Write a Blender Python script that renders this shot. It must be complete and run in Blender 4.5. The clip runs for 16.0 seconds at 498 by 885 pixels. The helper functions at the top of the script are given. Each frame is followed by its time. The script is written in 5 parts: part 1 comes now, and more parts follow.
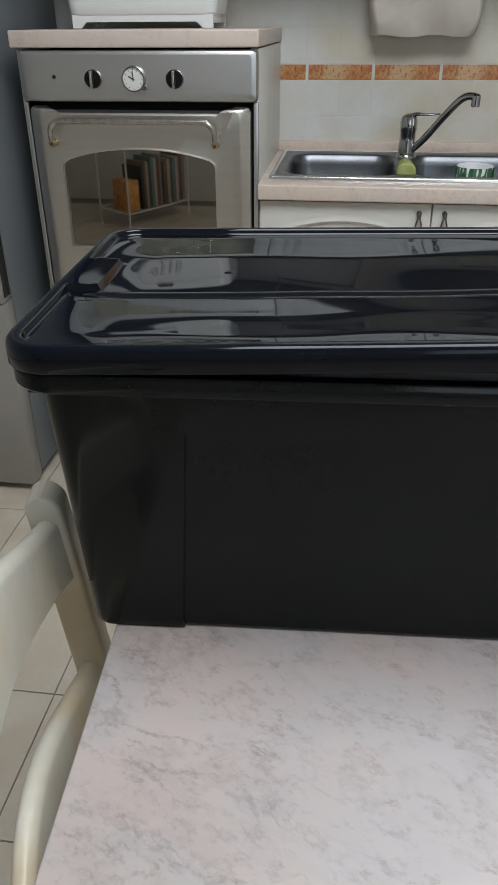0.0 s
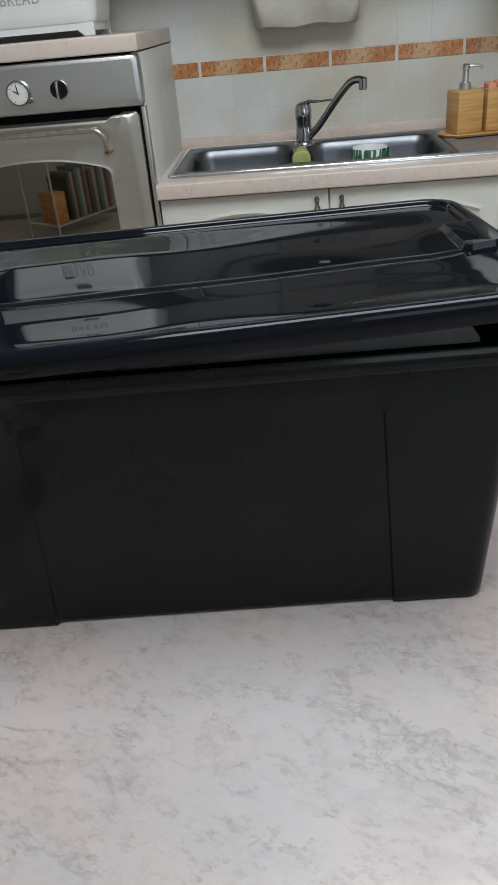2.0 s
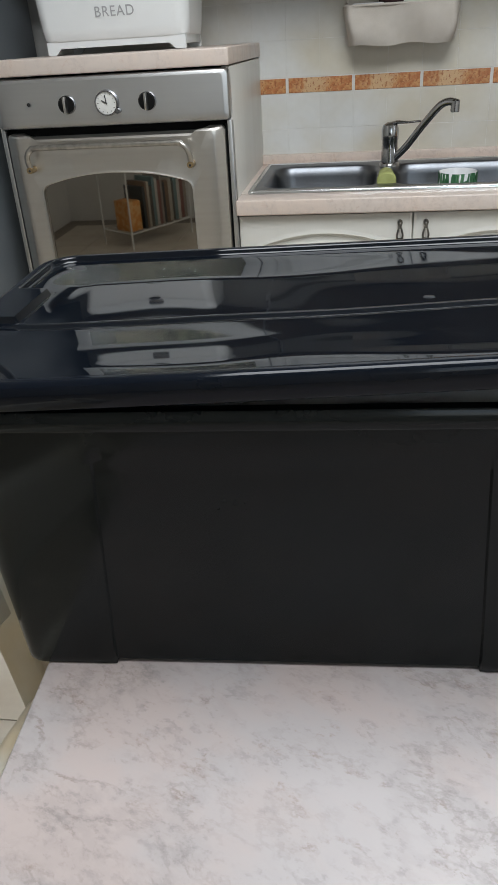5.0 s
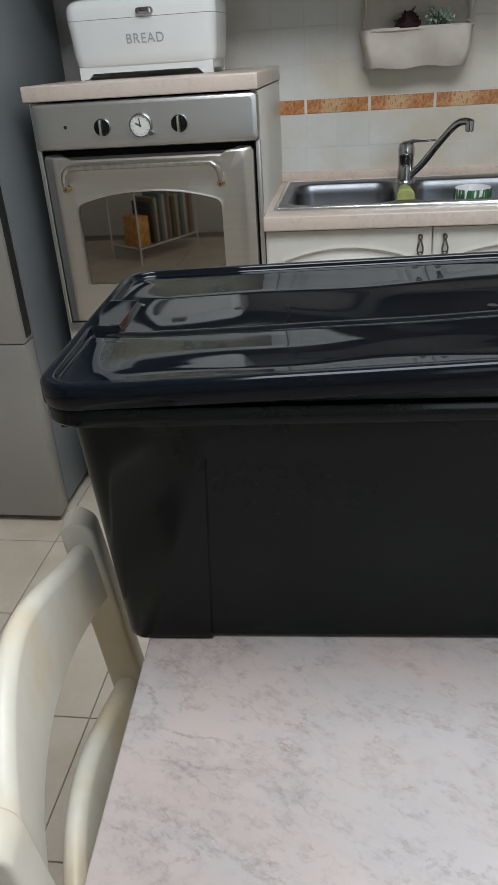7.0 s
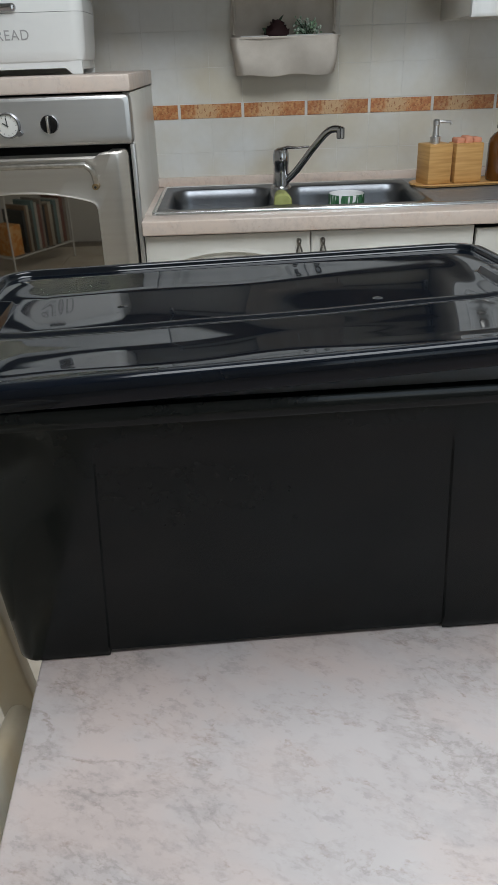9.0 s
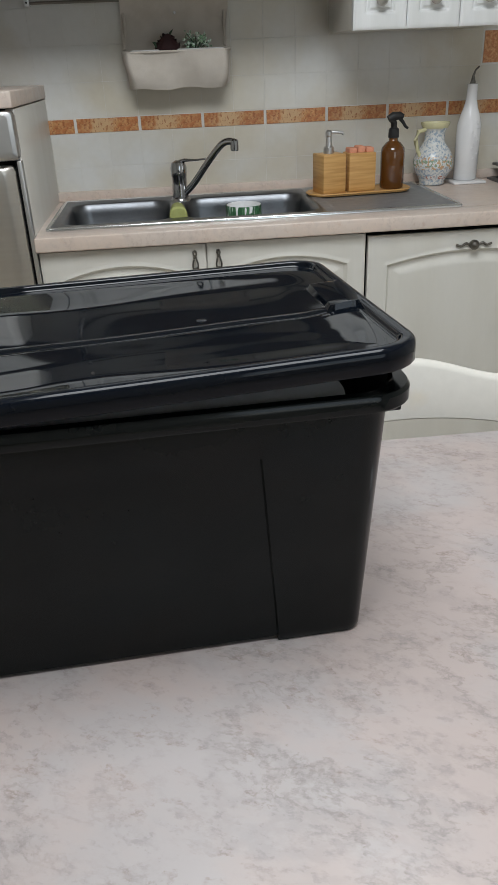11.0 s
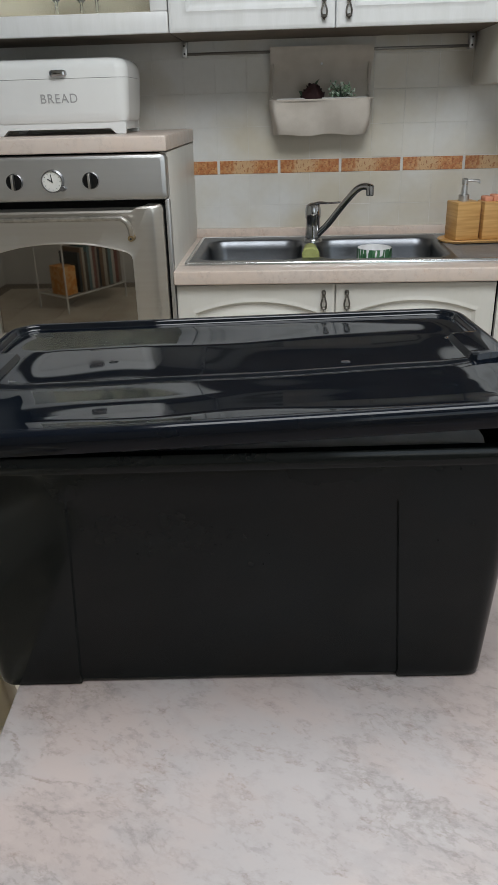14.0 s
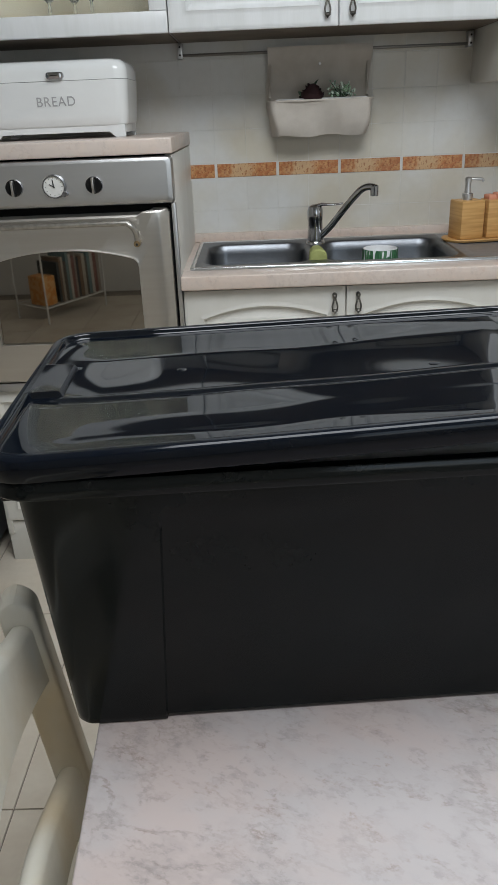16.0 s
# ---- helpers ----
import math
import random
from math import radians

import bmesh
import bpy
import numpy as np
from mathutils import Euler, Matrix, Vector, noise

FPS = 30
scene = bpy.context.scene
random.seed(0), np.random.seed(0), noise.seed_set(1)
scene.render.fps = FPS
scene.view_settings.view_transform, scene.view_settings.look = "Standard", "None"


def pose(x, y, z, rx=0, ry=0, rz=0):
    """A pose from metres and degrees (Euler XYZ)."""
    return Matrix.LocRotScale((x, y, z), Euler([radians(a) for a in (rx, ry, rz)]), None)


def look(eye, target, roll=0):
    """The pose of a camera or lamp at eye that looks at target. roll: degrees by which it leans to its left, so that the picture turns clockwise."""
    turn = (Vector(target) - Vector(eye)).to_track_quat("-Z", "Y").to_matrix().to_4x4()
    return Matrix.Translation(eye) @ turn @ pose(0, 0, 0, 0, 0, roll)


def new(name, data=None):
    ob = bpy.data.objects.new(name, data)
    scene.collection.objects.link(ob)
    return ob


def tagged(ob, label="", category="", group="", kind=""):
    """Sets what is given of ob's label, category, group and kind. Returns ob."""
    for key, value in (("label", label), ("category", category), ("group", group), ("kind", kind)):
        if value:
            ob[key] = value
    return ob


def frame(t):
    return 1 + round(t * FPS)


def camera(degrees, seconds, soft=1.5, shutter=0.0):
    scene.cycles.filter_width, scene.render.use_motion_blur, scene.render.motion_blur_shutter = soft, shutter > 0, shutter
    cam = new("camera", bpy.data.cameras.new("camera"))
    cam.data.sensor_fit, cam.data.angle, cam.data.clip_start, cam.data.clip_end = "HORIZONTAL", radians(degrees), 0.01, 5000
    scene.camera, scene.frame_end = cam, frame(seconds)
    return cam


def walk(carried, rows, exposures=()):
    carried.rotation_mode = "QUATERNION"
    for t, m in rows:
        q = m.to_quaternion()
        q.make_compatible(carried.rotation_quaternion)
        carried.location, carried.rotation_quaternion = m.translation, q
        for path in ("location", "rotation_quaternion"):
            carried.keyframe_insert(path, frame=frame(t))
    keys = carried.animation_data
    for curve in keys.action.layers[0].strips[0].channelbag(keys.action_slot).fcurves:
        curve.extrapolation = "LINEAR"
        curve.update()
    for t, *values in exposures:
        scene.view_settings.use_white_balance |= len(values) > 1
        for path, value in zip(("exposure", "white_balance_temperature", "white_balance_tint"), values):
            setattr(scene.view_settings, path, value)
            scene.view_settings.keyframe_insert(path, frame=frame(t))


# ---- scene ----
cam = camera(37.5, 16.0, soft=0.75)
PATH = [
    (0, (0.703, 0.47, 1.259), (0.471, 2.187, 0.26), -0.4),
    (0.5, (0.732, 0.474, 1.258), (0.502, 2.189, 0.254), -2.7),
    (1, (0.75, 0.471, 1.264), (0.529, 2.183, 0.255), -3.6),
    (1.5, (0.78, 0.466, 1.261), (0.585, 2.182, 0.254), -4.9),
    (2, (0.824, 0.454, 1.26), (0.668, 2.174, 0.251), -5.4),
    (2.5, (0.858, 0.422, 1.264), (0.723, 2.144, 0.256), -5.1),
    (3, (0.867, 0.407, 1.272), (0.754, 2.129, 0.262), -4.3),
    (3.5, (0.825, 0.433, 1.27), (0.619, 2.153, 0.271), -3.7),
    (3.7, (0.789, 0.485, 1.267), (0.511, 2.199, 0.273), -3.7),
    (5.8, (0.796, 0.506, 1.259), (0.481, 2.231, 0.299), -3.6),
    (6, (0.802, 0.456, 1.26), (0.461, 2.177, 0.301), -4.1),
    (6.5, (0.783, 0.409, 1.284), (0.41, 2.134, 0.342), -4.8),
    (7, (0.714, 0.419, 1.285), (0.429, 2.162, 0.346), -3.9),
    (7.5, (0.681, 0.439, 1.259), (0.572, 2.202, 0.321), -3.3),
    (8, (0.667, 0.434, 1.257), (0.651, 2.202, 0.322), -3.0),
    (8.2, (0.655, 0.439, 1.254), (0.675, 2.212, 0.329), -1.8),
    (10.3, (0.815, 0.433, 1.288), (0.845, 2.2, 0.351), -2.8),
    (10.5, (0.813, 0.435, 1.283), (0.869, 2.208, 0.359), -2.4),
    (11, (0.829, 0.428, 1.281), (0.986, 2.195, 0.359), -2.5),
    (11.5, (0.843, 0.419, 1.284), (1.096, 2.176, 0.362), -2.2),
    (12, (0.842, 0.414, 1.288), (1.12, 2.167, 0.366), -2.1),
    (12.5, (0.833, 0.419, 1.29), (1.124, 2.167, 0.362), -1.9),
    (13, (0.827, 0.395, 1.305), (0.988, 2.18, 0.417), -3.1),
    (13.5, (0.811, 0.378, 1.298), (0.768, 2.195, 0.463), -2.4),
    (14, (0.791, 0.393, 1.3), (0.676, 2.208, 0.469), -1.6),
    (14.5, (0.751, 0.406, 1.304), (0.62, 2.222, 0.476), -1.4),
    (15, (0.726, 0.413, 1.3), (0.581, 2.23, 0.477), -1.6),
    (15.5, (0.697, 0.438, 1.285), (0.562, 2.257, 0.466), -1.8),
    (16, (0.671, 0.439, 1.286), (0.635, 2.264, 0.468), -2.4),
]
walk(cam, [(t, look(eye, target, roll)) for t, eye, target, roll in PATH],
     exposures=[(0, 0, 6250, 9), (2.5, 0, 6130, 7), (3.7, 0, 6250, 9), (5.8, 0.32, 6270, 9), (6.0, 0.31, 6270, 9), (6.5, 0.16, 6280, 9), (7.0, 0.04, 6250, 9), (7.6, -0.01, 6230, 8), (8.5, -0.01, 6220, 8), (11, -0.02, 6380, 9), (12, -0.06, 6500, 9), (12.9, -0.06, 6640, 10), (13.5, -0.08, 6540, 10), (14.2, 0, 6350, 9), (16, 0, 6240, 9)])

# ---- light ----
world = bpy.data.worlds.new("world")
scene.world = world
world.use_nodes = True
wn = world.node_tree
sky = wn.nodes.new("ShaderNodeTexSky")
sky.sky_type, sky.sun_disc, sky.sun_elevation, sky.sun_rotation = "NISHITA", False, radians(40), radians(200)
wn.links.new(sky.outputs[0], wn.nodes["Background"].inputs[0])
wn.nodes["Background"].inputs[1].default_value = 0.08


def area_light(name, place, target, sx, sy, power, colour):
    data = bpy.data.lights.new(name, "AREA")
    data.shape, data.size, data.size_y, data.energy, data.color = "RECTANGLE", sx, sy, power, colour
    ob = new(name, data)
    ob.matrix_world = look(place, target)
    return ob


area_light("ceiling_lamp_light", (0.98, 0.92, 2.60), (0.98, 0.93, 0), 1.15, 1.15, 45, (0.945, 0.975, 1.0))
# cool frontal fill added behind the camera, without a known source
area_light("front_fill_light", (1.95, -1.50, 1.50), (1.85, 0.2, 1.35), 1.3, 1.25, 8, (0.84, 0.93, 1.0))


# ---- materials ----
def mat(name, colour, rough=0.5, metal=0.0, second=None, scale=8.0, spread=(0.4, 0.65), fine=0.06, fine_scale=120.0, bump=0.05,
        bump_scale=200.0, rough_var=0.1, coat=0.0, transmission=0.0, ior=1.45, stretch=(1, 1, 1), rnd=0.0, world_space=True, spec=0.5):
    m = bpy.data.materials.new(name)
    m.use_nodes = True
    nt = m.node_tree
    n, l = nt.nodes, nt.links
    b = n["Principled BSDF"]
    co = n.new("ShaderNodeTexCoord")
    mp = n.new("ShaderNodeMapping")
    mp.inputs["Scale"].default_value = stretch
    geo = n.new("ShaderNodeNewGeometry")
    l.new(geo.outputs["Position"] if world_space else co.outputs["Object"], mp.inputs[0])
    big = n.new("ShaderNodeTexNoise")
    big.inputs["Scale"].default_value, big.inputs["Detail"].default_value = scale, 5
    l.new(mp.outputs[0], big.inputs["Vector"])
    ramp = n.new("ShaderNodeMapRange")
    ramp.inputs["From Min"].default_value, ramp.inputs["From Max"].default_value = spread
    l.new(big.outputs["Fac"], ramp.inputs["Value"])
    mix = n.new("ShaderNodeMix")
    mix.data_type = "RGBA"
    second = second or tuple(c * 0.86 for c in colour)
    mix.inputs["A"].default_value, mix.inputs["B"].default_value = (*colour, 1), (*second, 1)
    l.new(ramp.outputs[0], mix.inputs["Factor"])
    small = n.new("ShaderNodeTexNoise")
    small.inputs["Scale"].default_value, small.inputs["Detail"].default_value = fine_scale, 3
    l.new(mp.outputs[0], small.inputs["Vector"])
    fr = n.new("ShaderNodeMapRange")
    fr.inputs["To Min"].default_value, fr.inputs["To Max"].default_value = 1 - fine, 1 + fine
    l.new(small.outputs["Fac"], fr.inputs["Value"])
    hsv = n.new("ShaderNodeHueSaturation")
    l.new(mix.outputs["Result"], hsv.inputs["Color"])
    if rnd:
        oi = n.new("ShaderNodeObjectInfo")
        rr = n.new("ShaderNodeMapRange")
        rr.inputs["To Min"].default_value, rr.inputs["To Max"].default_value = 1 - rnd, 1 + rnd
        l.new(oi.outputs["Random"], rr.inputs["Value"])
        mul = n.new("ShaderNodeMath")
        mul.operation = "MULTIPLY"
        l.new(fr.outputs[0], mul.inputs[0])
        l.new(rr.outputs[0], mul.inputs[1])
        l.new(mul.outputs[0], hsv.inputs["Value"])
    else:
        l.new(fr.outputs[0], hsv.inputs["Value"])
    l.new(hsv.outputs[0], b.inputs["Base Color"])
    ro = n.new("ShaderNodeMapRange")
    ro.inputs["To Min"].default_value, ro.inputs["To Max"].default_value = max(0.02, rough * (1 - rough_var)), min(1, rough * (1 + rough_var))
    l.new(big.outputs["Fac"], ro.inputs["Value"])
    l.new(ro.outputs[0], b.inputs["Roughness"])
    b.inputs["Metallic"].default_value = metal
    b.inputs["Coat Weight"].default_value = coat
    b.inputs["Transmission Weight"].default_value = transmission
    b.inputs["IOR"].default_value = ior
    b.inputs["Specular IOR Level"].default_value = spec
    if bump:
        bn = n.new("ShaderNodeTexNoise")
        bn.inputs["Scale"].default_value, bn.inputs["Detail"].default_value = bump_scale, 3
        l.new(mp.outputs[0], bn.inputs["Vector"])
        bp = n.new("ShaderNodeBump")
        bp.inputs["Strength"].default_value, bp.inputs["Distance"].default_value = bump, 0.002
        l.new(bn.outputs["Fac"], bp.inputs["Height"])
        l.new(bp.outputs[0], b.inputs["Normal"])
    return m


def laminate(name, base, cloud, vein, rough):
    """Marbled laminate: soft clouds, broken grey veins and rusty flecks."""
    m = bpy.data.materials.new(name)
    m.use_nodes = True
    nt = m.node_tree
    n, l = nt.nodes, nt.links
    b = n["Principled BSDF"]
    geo = n.new("ShaderNodeNewGeometry")
    mp = n.new("ShaderNodeMapping")
    turn = n.new("ShaderNodeMapping")
    turn.inputs["Rotation"].default_value = (0, 0, radians(24))
    mp.inputs["Scale"].default_value = (1.0, 1.55, 1.0)
    l.new(geo.outputs["Position"], turn.inputs[0])
    l.new(turn.outputs[0], mp.inputs[0])

    def noise_tex(scale, detail, rough_n, distort=0.0):
        t = n.new("ShaderNodeTexNoise")
        t.inputs["Scale"].default_value, t.inputs["Detail"].default_value = scale, detail
        t.inputs["Roughness"].default_value, t.inputs["Distortion"].default_value = rough_n, distort
        l.new(mp.outputs[0], t.inputs["Vector"])
        return t.outputs["Fac"]

    def span(fac, a, z, lo=0.0, hi=1.0):
        r = n.new("ShaderNodeMapRange")
        r.interpolation_type = "SMOOTHSTEP"
        for k, v in (("From Min", a), ("From Max", z), ("To Min", lo), ("To Max", hi)):
            r.inputs[k].default_value = v
        l.new(fac, r.inputs["Value"])
        return r.outputs[0]

    def math_node(op, a, c):
        t = n.new("ShaderNodeMath")
        t.operation = op
        for k, v in enumerate((a, c)):
            if isinstance(v, (int, float)):
                t.inputs[k].default_value = v
            else:
                l.new(v, t.inputs[k])
        return t.outputs[0]

    def mixed(fac, a, c):
        t = n.new("ShaderNodeMix")
        t.data_type = "RGBA"
        l.new(fac, t.inputs["Factor"])
        for k, v in (("A", a), ("B", c)):
            if isinstance(v, tuple):
                t.inputs[k].default_value = (*v, 1)
            else:
                l.new(v, t.inputs[k])
        return t.outputs["Result"]

    def ridge(scale, detail, rough_n, distort, width):
        t = math_node("ABSOLUTE", math_node("SUBTRACT", noise_tex(scale, detail, rough_n, distort), 0.5), 0.0)
        return span(t, 0.0, width, 1.0, 0.0)

    def times(*facs):
        out = facs[0]
        for f in facs[1:]:
            out = math_node("MULTIPLY", out, f)
        return out

    clouds = span(noise_tex(4.2, 5, 0.60, 0.15), 0.42, 0.60)
    col = mixed(clouds, base, cloud)
    gate = span(noise_tex(5.5, 4, 0.65), 0.38, 0.58)
    grain = span(noise_tex(120.0, 3, 0.65), 0.36, 0.60, 0.30, 1.0)
    band = ridge(7.0, 6, 0.66, 0.1, 0.070)
    cracks = ridge(13.0, 6, 0.66, 0.15, 0.040)
    crumbs = span(noise_tex(70.0, 4, 0.62, 0.1), 0.51, 0.60)
    patch = span(noise_tex(10.0, 5, 0.64, 0.1), 0.45, 0.60)
    grey = (vein[0] * 1.02, vein[1] * 1.06, vein[2] * 1.12)
    col = mixed(times(band, gate, 0.20), col, grey)
    col = mixed(times(band, crumbs, grain, 0.36), col, grey)
    col = mixed(times(patch, crumbs, grain, 0.17), col, grey)
    col = mixed(times(cracks, gate, grain, 0.52), col, vein)
    rust = span(noise_tex(34.0, 5, 0.68), 0.54, 0.66)
    col = mixed(times(rust, cracks, grain, 0.55), col, (vein[0] * 1.10, vein[1] * 0.92, vein[2] * 0.80))
    l.new(col, b.inputs["Base Color"])
    l.new(span(noise_tex(18.0, 4, 0.6), 0.3, 0.7, rough * 0.85, rough * 1.2), b.inputs["Roughness"])
    bp = n.new("ShaderNodeBump")
    bp.inputs["Strength"].default_value, bp.inputs["Distance"].default_value = 0.06, 0.001
    l.new(noise_tex(260.0, 3, 0.6), bp.inputs["Height"])
    l.new(bp.outputs[0], b.inputs["Normal"])
    return m


M_TABLE = laminate("pink_marbled_laminate", (0.387, 0.327, 0.308), (0.361, 0.330, 0.325), (0.200, 0.173, 0.160), 0.42)
M_TOP = laminate("worktop_laminate", (0.66, 0.550, 0.475), (0.64, 0.552, 0.490), (0.50, 0.415, 0.36), 0.35)
M_BLACK = mat("black_gloss_plastic", (0.0028, 0.0040, 0.0064), 0.035, 0, (0.009, 0.011, 0.013), 16, (0.56, 0.80), bump=0.0, rough_var=0.3, spec=0.38)
M_LIDRIM = mat("black_satin_rim_plastic", (0.0026, 0.0040, 0.0074), 0.09, 0, (0.0036, 0.0052, 0.0085), 12, bump=0.0, spec=0.24)
M_BLACKM = mat("black_satin_plastic", (0.0047, 0.0062, 0.0062), 0.13, 0, (0.0056, 0.0072, 0.0073), 10, bump=0.0, spec=0.26)
M_STEEL = mat("brushed_steel", (0.60, 0.60, 0.60), 0.36, 1.0, (0.585, 0.585, 0.585), 3, fine=0.006, fine_scale=60, stretch=(1, 8, 30), bump=0.004, bump_scale=90, rough_var=0.03)
M_STEELW = mat("warm_satin_steel", (0.62, 0.595, 0.555), 0.34, 1.0, (0.60, 0.57, 0.53), 3, fine=0.006, fine_scale=60, stretch=(1, 8, 30), bump=0.004, bump_scale=90, rough_var=0.03)
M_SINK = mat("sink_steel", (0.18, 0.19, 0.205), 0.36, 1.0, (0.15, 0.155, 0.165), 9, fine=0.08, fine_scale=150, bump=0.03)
M_DRAIN = mat("grained_drainer_steel", (0.33, 0.34, 0.36), 0.55, 0.8, (0.38, 0.39, 0.41), 40, fine=0.15, fine_scale=700, bump=0.1, bump_scale=900)
M_RIM = mat("polished_sink_rim", (0.78, 0.79, 0.80), 0.22, 1.0, bump=0.0)
M_BEZEL = mat("dark_chrome", (0.34, 0.34, 0.35), 0.16, 1.0, bump=0.0)
M_KNOB = mat("black_knob_plastic", (0.006, 0.006, 0.006), 0.4, 0, bump=0.0, spec=0.25)
M_RAIL = mat("dull_rail_steel", (0.22, 0.205, 0.185), 0.45, 1.0, bump=0.02)
M_CHROME = mat("chrome", (0.43, 0.435, 0.445), 0.15, 1.0, bump=0.0)
M_BRASS = mat("aged_brass", (0.42, 0.31, 0.17), 0.4, 1.0, bump=0.05)
M_PEWTER = mat("pewter", (0.20, 0.19, 0.17), 0.42, 1.0, (0.12, 0.11, 0.10), 60)
M_KNOBSILVER = mat("silver_knob_metal", (0.55, 0.53, 0.50), 0.3, 1.0, (0.4, 0.38, 0.35), 60)
M_CREAM = mat("cream_painted_wood", (0.66, 0.645, 0.60), 0.38, 0, (0.62, 0.60, 0.545), 3, (0.35, 0.75), fine=0.015, fine_scale=40, stretch=(4, 4, 0.8), bump=0.04, bump_scale=60)
M_WHITECAB = mat("white_painted_wood", (0.78, 0.79, 0.79), 0.38, 0, (0.72, 0.73, 0.72), 4, fine=0.025, fine_scale=40, stretch=(6, 6, 0.8), bump=0.06, bump_scale=60)
M_CHAIR = mat("worn_white_painted_wood", (0.60, 0.58, 0.53), 0.30, 0, (0.58, 0.48, 0.32), 6, (0.50, 0.72), fine=0.05, fine_scale=60, bump=0.12, bump_scale=90, world_space=False)
M_CHAIROLD = mat("yellowed_worn_paint", (0.60, 0.57, 0.49), 0.30, 0, (0.53, 0.41, 0.24), 6, (0.46, 0.70), fine=0.06, fine_scale=60, bump=0.12, bump_scale=90, stretch=(1, 1, 0.6), world_space=False)
M_ENAMEL = mat("white_enamel", (0.80, 0.81, 0.80), 0.16, 0, (0.77, 0.78, 0.77), 5, fine=0.01, bump=0.0, coat=0.3)
M_LETTER = mat("grey_letter_paint", (0.38, 0.38, 0.38), 0.5, 0, bump=0)
# near-black: shade of the gaps put into colour, also used for black seals
M_DARK = mat("black_seal_gap_shade", (0.004, 0.004, 0.004), 0.8, 0, bump=0, spec=0.1)
M_RUBBER = mat("black_rubber", (0.018, 0.018, 0.018), 0.55, 0, bump=0.05)
M_TILE = mat("pale_glazed_tile", (0.66, 0.658, 0.635), 0.25, 0, (0.585, 0.54, 0.445), 3.2, (0.38, 0.62), fine=0.04, fine_scale=50, bump=0.06, bump_scale=30, rnd=0.015)
M_GROUT = mat("pale_grout", (0.68, 0.665, 0.63), 0.85, 0, bump=0.2)
M_BORDER = mat("rust_floral_tile", (0.44, 0.18, 0.075), 0.35, 0, (0.52, 0.28, 0.13), 75, (0.44, 0.62), fine=0.45, fine_scale=150, bump=0.15, bump_scale=80, rnd=0.10)


def border_print():
    """Rust ends, a paler ornament in the middle of each tile and dark dots."""
    m = mat("rust_ornament_tile", (0.42, 0.155, 0.055), 0.35, 0, (0.52, 0.27, 0.11), 60, (0.42, 0.62), fine=0.25, fine_scale=150, bump=0.15, bump_scale=80, rnd=0.08, world_space=False)
    n, l = m.node_tree.nodes, m.node_tree.links
    old = m.node_tree.nodes["Principled BSDF"].inputs["Base Color"].links[0].from_socket
    co = n.new("ShaderNodeTexCoord")
    sep = n.new("ShaderNodeSeparateXYZ")
    l.new(co.outputs["Object"], sep.inputs[0])
    wob = n.new("ShaderNodeTexNoise")
    wob.inputs["Scale"].default_value, wob.inputs["Detail"].default_value = 45, 4
    l.new(co.outputs["Object"], wob.inputs["Vector"])
    away = n.new("ShaderNodeMath")
    away.operation = "ADD"
    away.inputs[1].default_value = 0.018
    l.new(sep.outputs["X"], away.inputs[0])
    dist = n.new("ShaderNodeMath")
    dist.operation = "ABSOLUTE"
    l.new(away.outputs[0], dist.inputs[0])
    add = n.new("ShaderNodeMath")
    add.operation = "MULTIPLY_ADD"
    add.inputs[1].default_value, add.inputs[2].default_value = 0.16, -0.08
    l.new(wob.outputs["Fac"], add.inputs[0])
    total = n.new("ShaderNodeMath")
    l.new(dist.outputs[0], total.inputs[0])
    l.new(add.outputs[0], total.inputs[1])
    fade = n.new("ShaderNodeMapRange")
    fade.interpolation_type = "SMOOTHSTEP"
    for k, v in (("From Min", 0.012), ("From Max", 0.062), ("To Min", 0.74), ("To Max", 0.0)):
        fade.inputs[k].default_value = v
    l.new(total.outputs[0], fade.inputs["Value"])
    dots = n.new("ShaderNodeTexNoise")
    dots.inputs["Scale"].default_value, dots.inputs["Detail"].default_value = 130, 3
    l.new(co.outputs["Object"], dots.inputs["Vector"])
    spot = n.new("ShaderNodeMapRange")
    for k, v in (("From Min", 0.55), ("From Max", 0.63), ("To Max", 0.75)):
        spot.inputs[k].default_value = v
    l.new(dots.outputs["Fac"], spot.inputs["Value"])
    col = old
    for fac, colour in ((fade.outputs[0], (0.62, 0.44, 0.25, 1)), (spot.outputs[0], (0.27, 0.085, 0.03, 1))):
        mx = n.new("ShaderNodeMix")
        mx.data_type = "RGBA"
        l.new(fac, mx.inputs["Factor"])
        l.new(col, mx.inputs["A"])
        mx.inputs["B"].default_value = colour
        col = mx.outputs["Result"]
    l.new(col, m.node_tree.nodes["Principled BSDF"].inputs["Base Color"])
    return m


M_BORDERP = border_print()
M_FLOOR = mat("beige_floor_tile", (0.60, 0.54, 0.45), 0.30, 0, (0.53, 0.46, 0.37), 6, (0.4, 0.65), fine=0.05, fine_scale=70, bump=0.04, bump_scale=40, rnd=0.03)
M_FGROUT = mat("floor_grout", (0.27, 0.235, 0.195), 0.9, 0, bump=0.2)
M_PLASTER = mat("white_plaster", (0.66, 0.65, 0.62), 0.85, 0, (0.62, 0.61, 0.58), 3, bump=0.15, bump_scale=120)
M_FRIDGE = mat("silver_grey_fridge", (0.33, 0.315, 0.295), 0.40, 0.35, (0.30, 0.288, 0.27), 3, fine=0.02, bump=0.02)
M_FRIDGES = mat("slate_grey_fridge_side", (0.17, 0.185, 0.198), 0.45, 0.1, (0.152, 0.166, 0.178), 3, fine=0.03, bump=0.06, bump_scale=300)
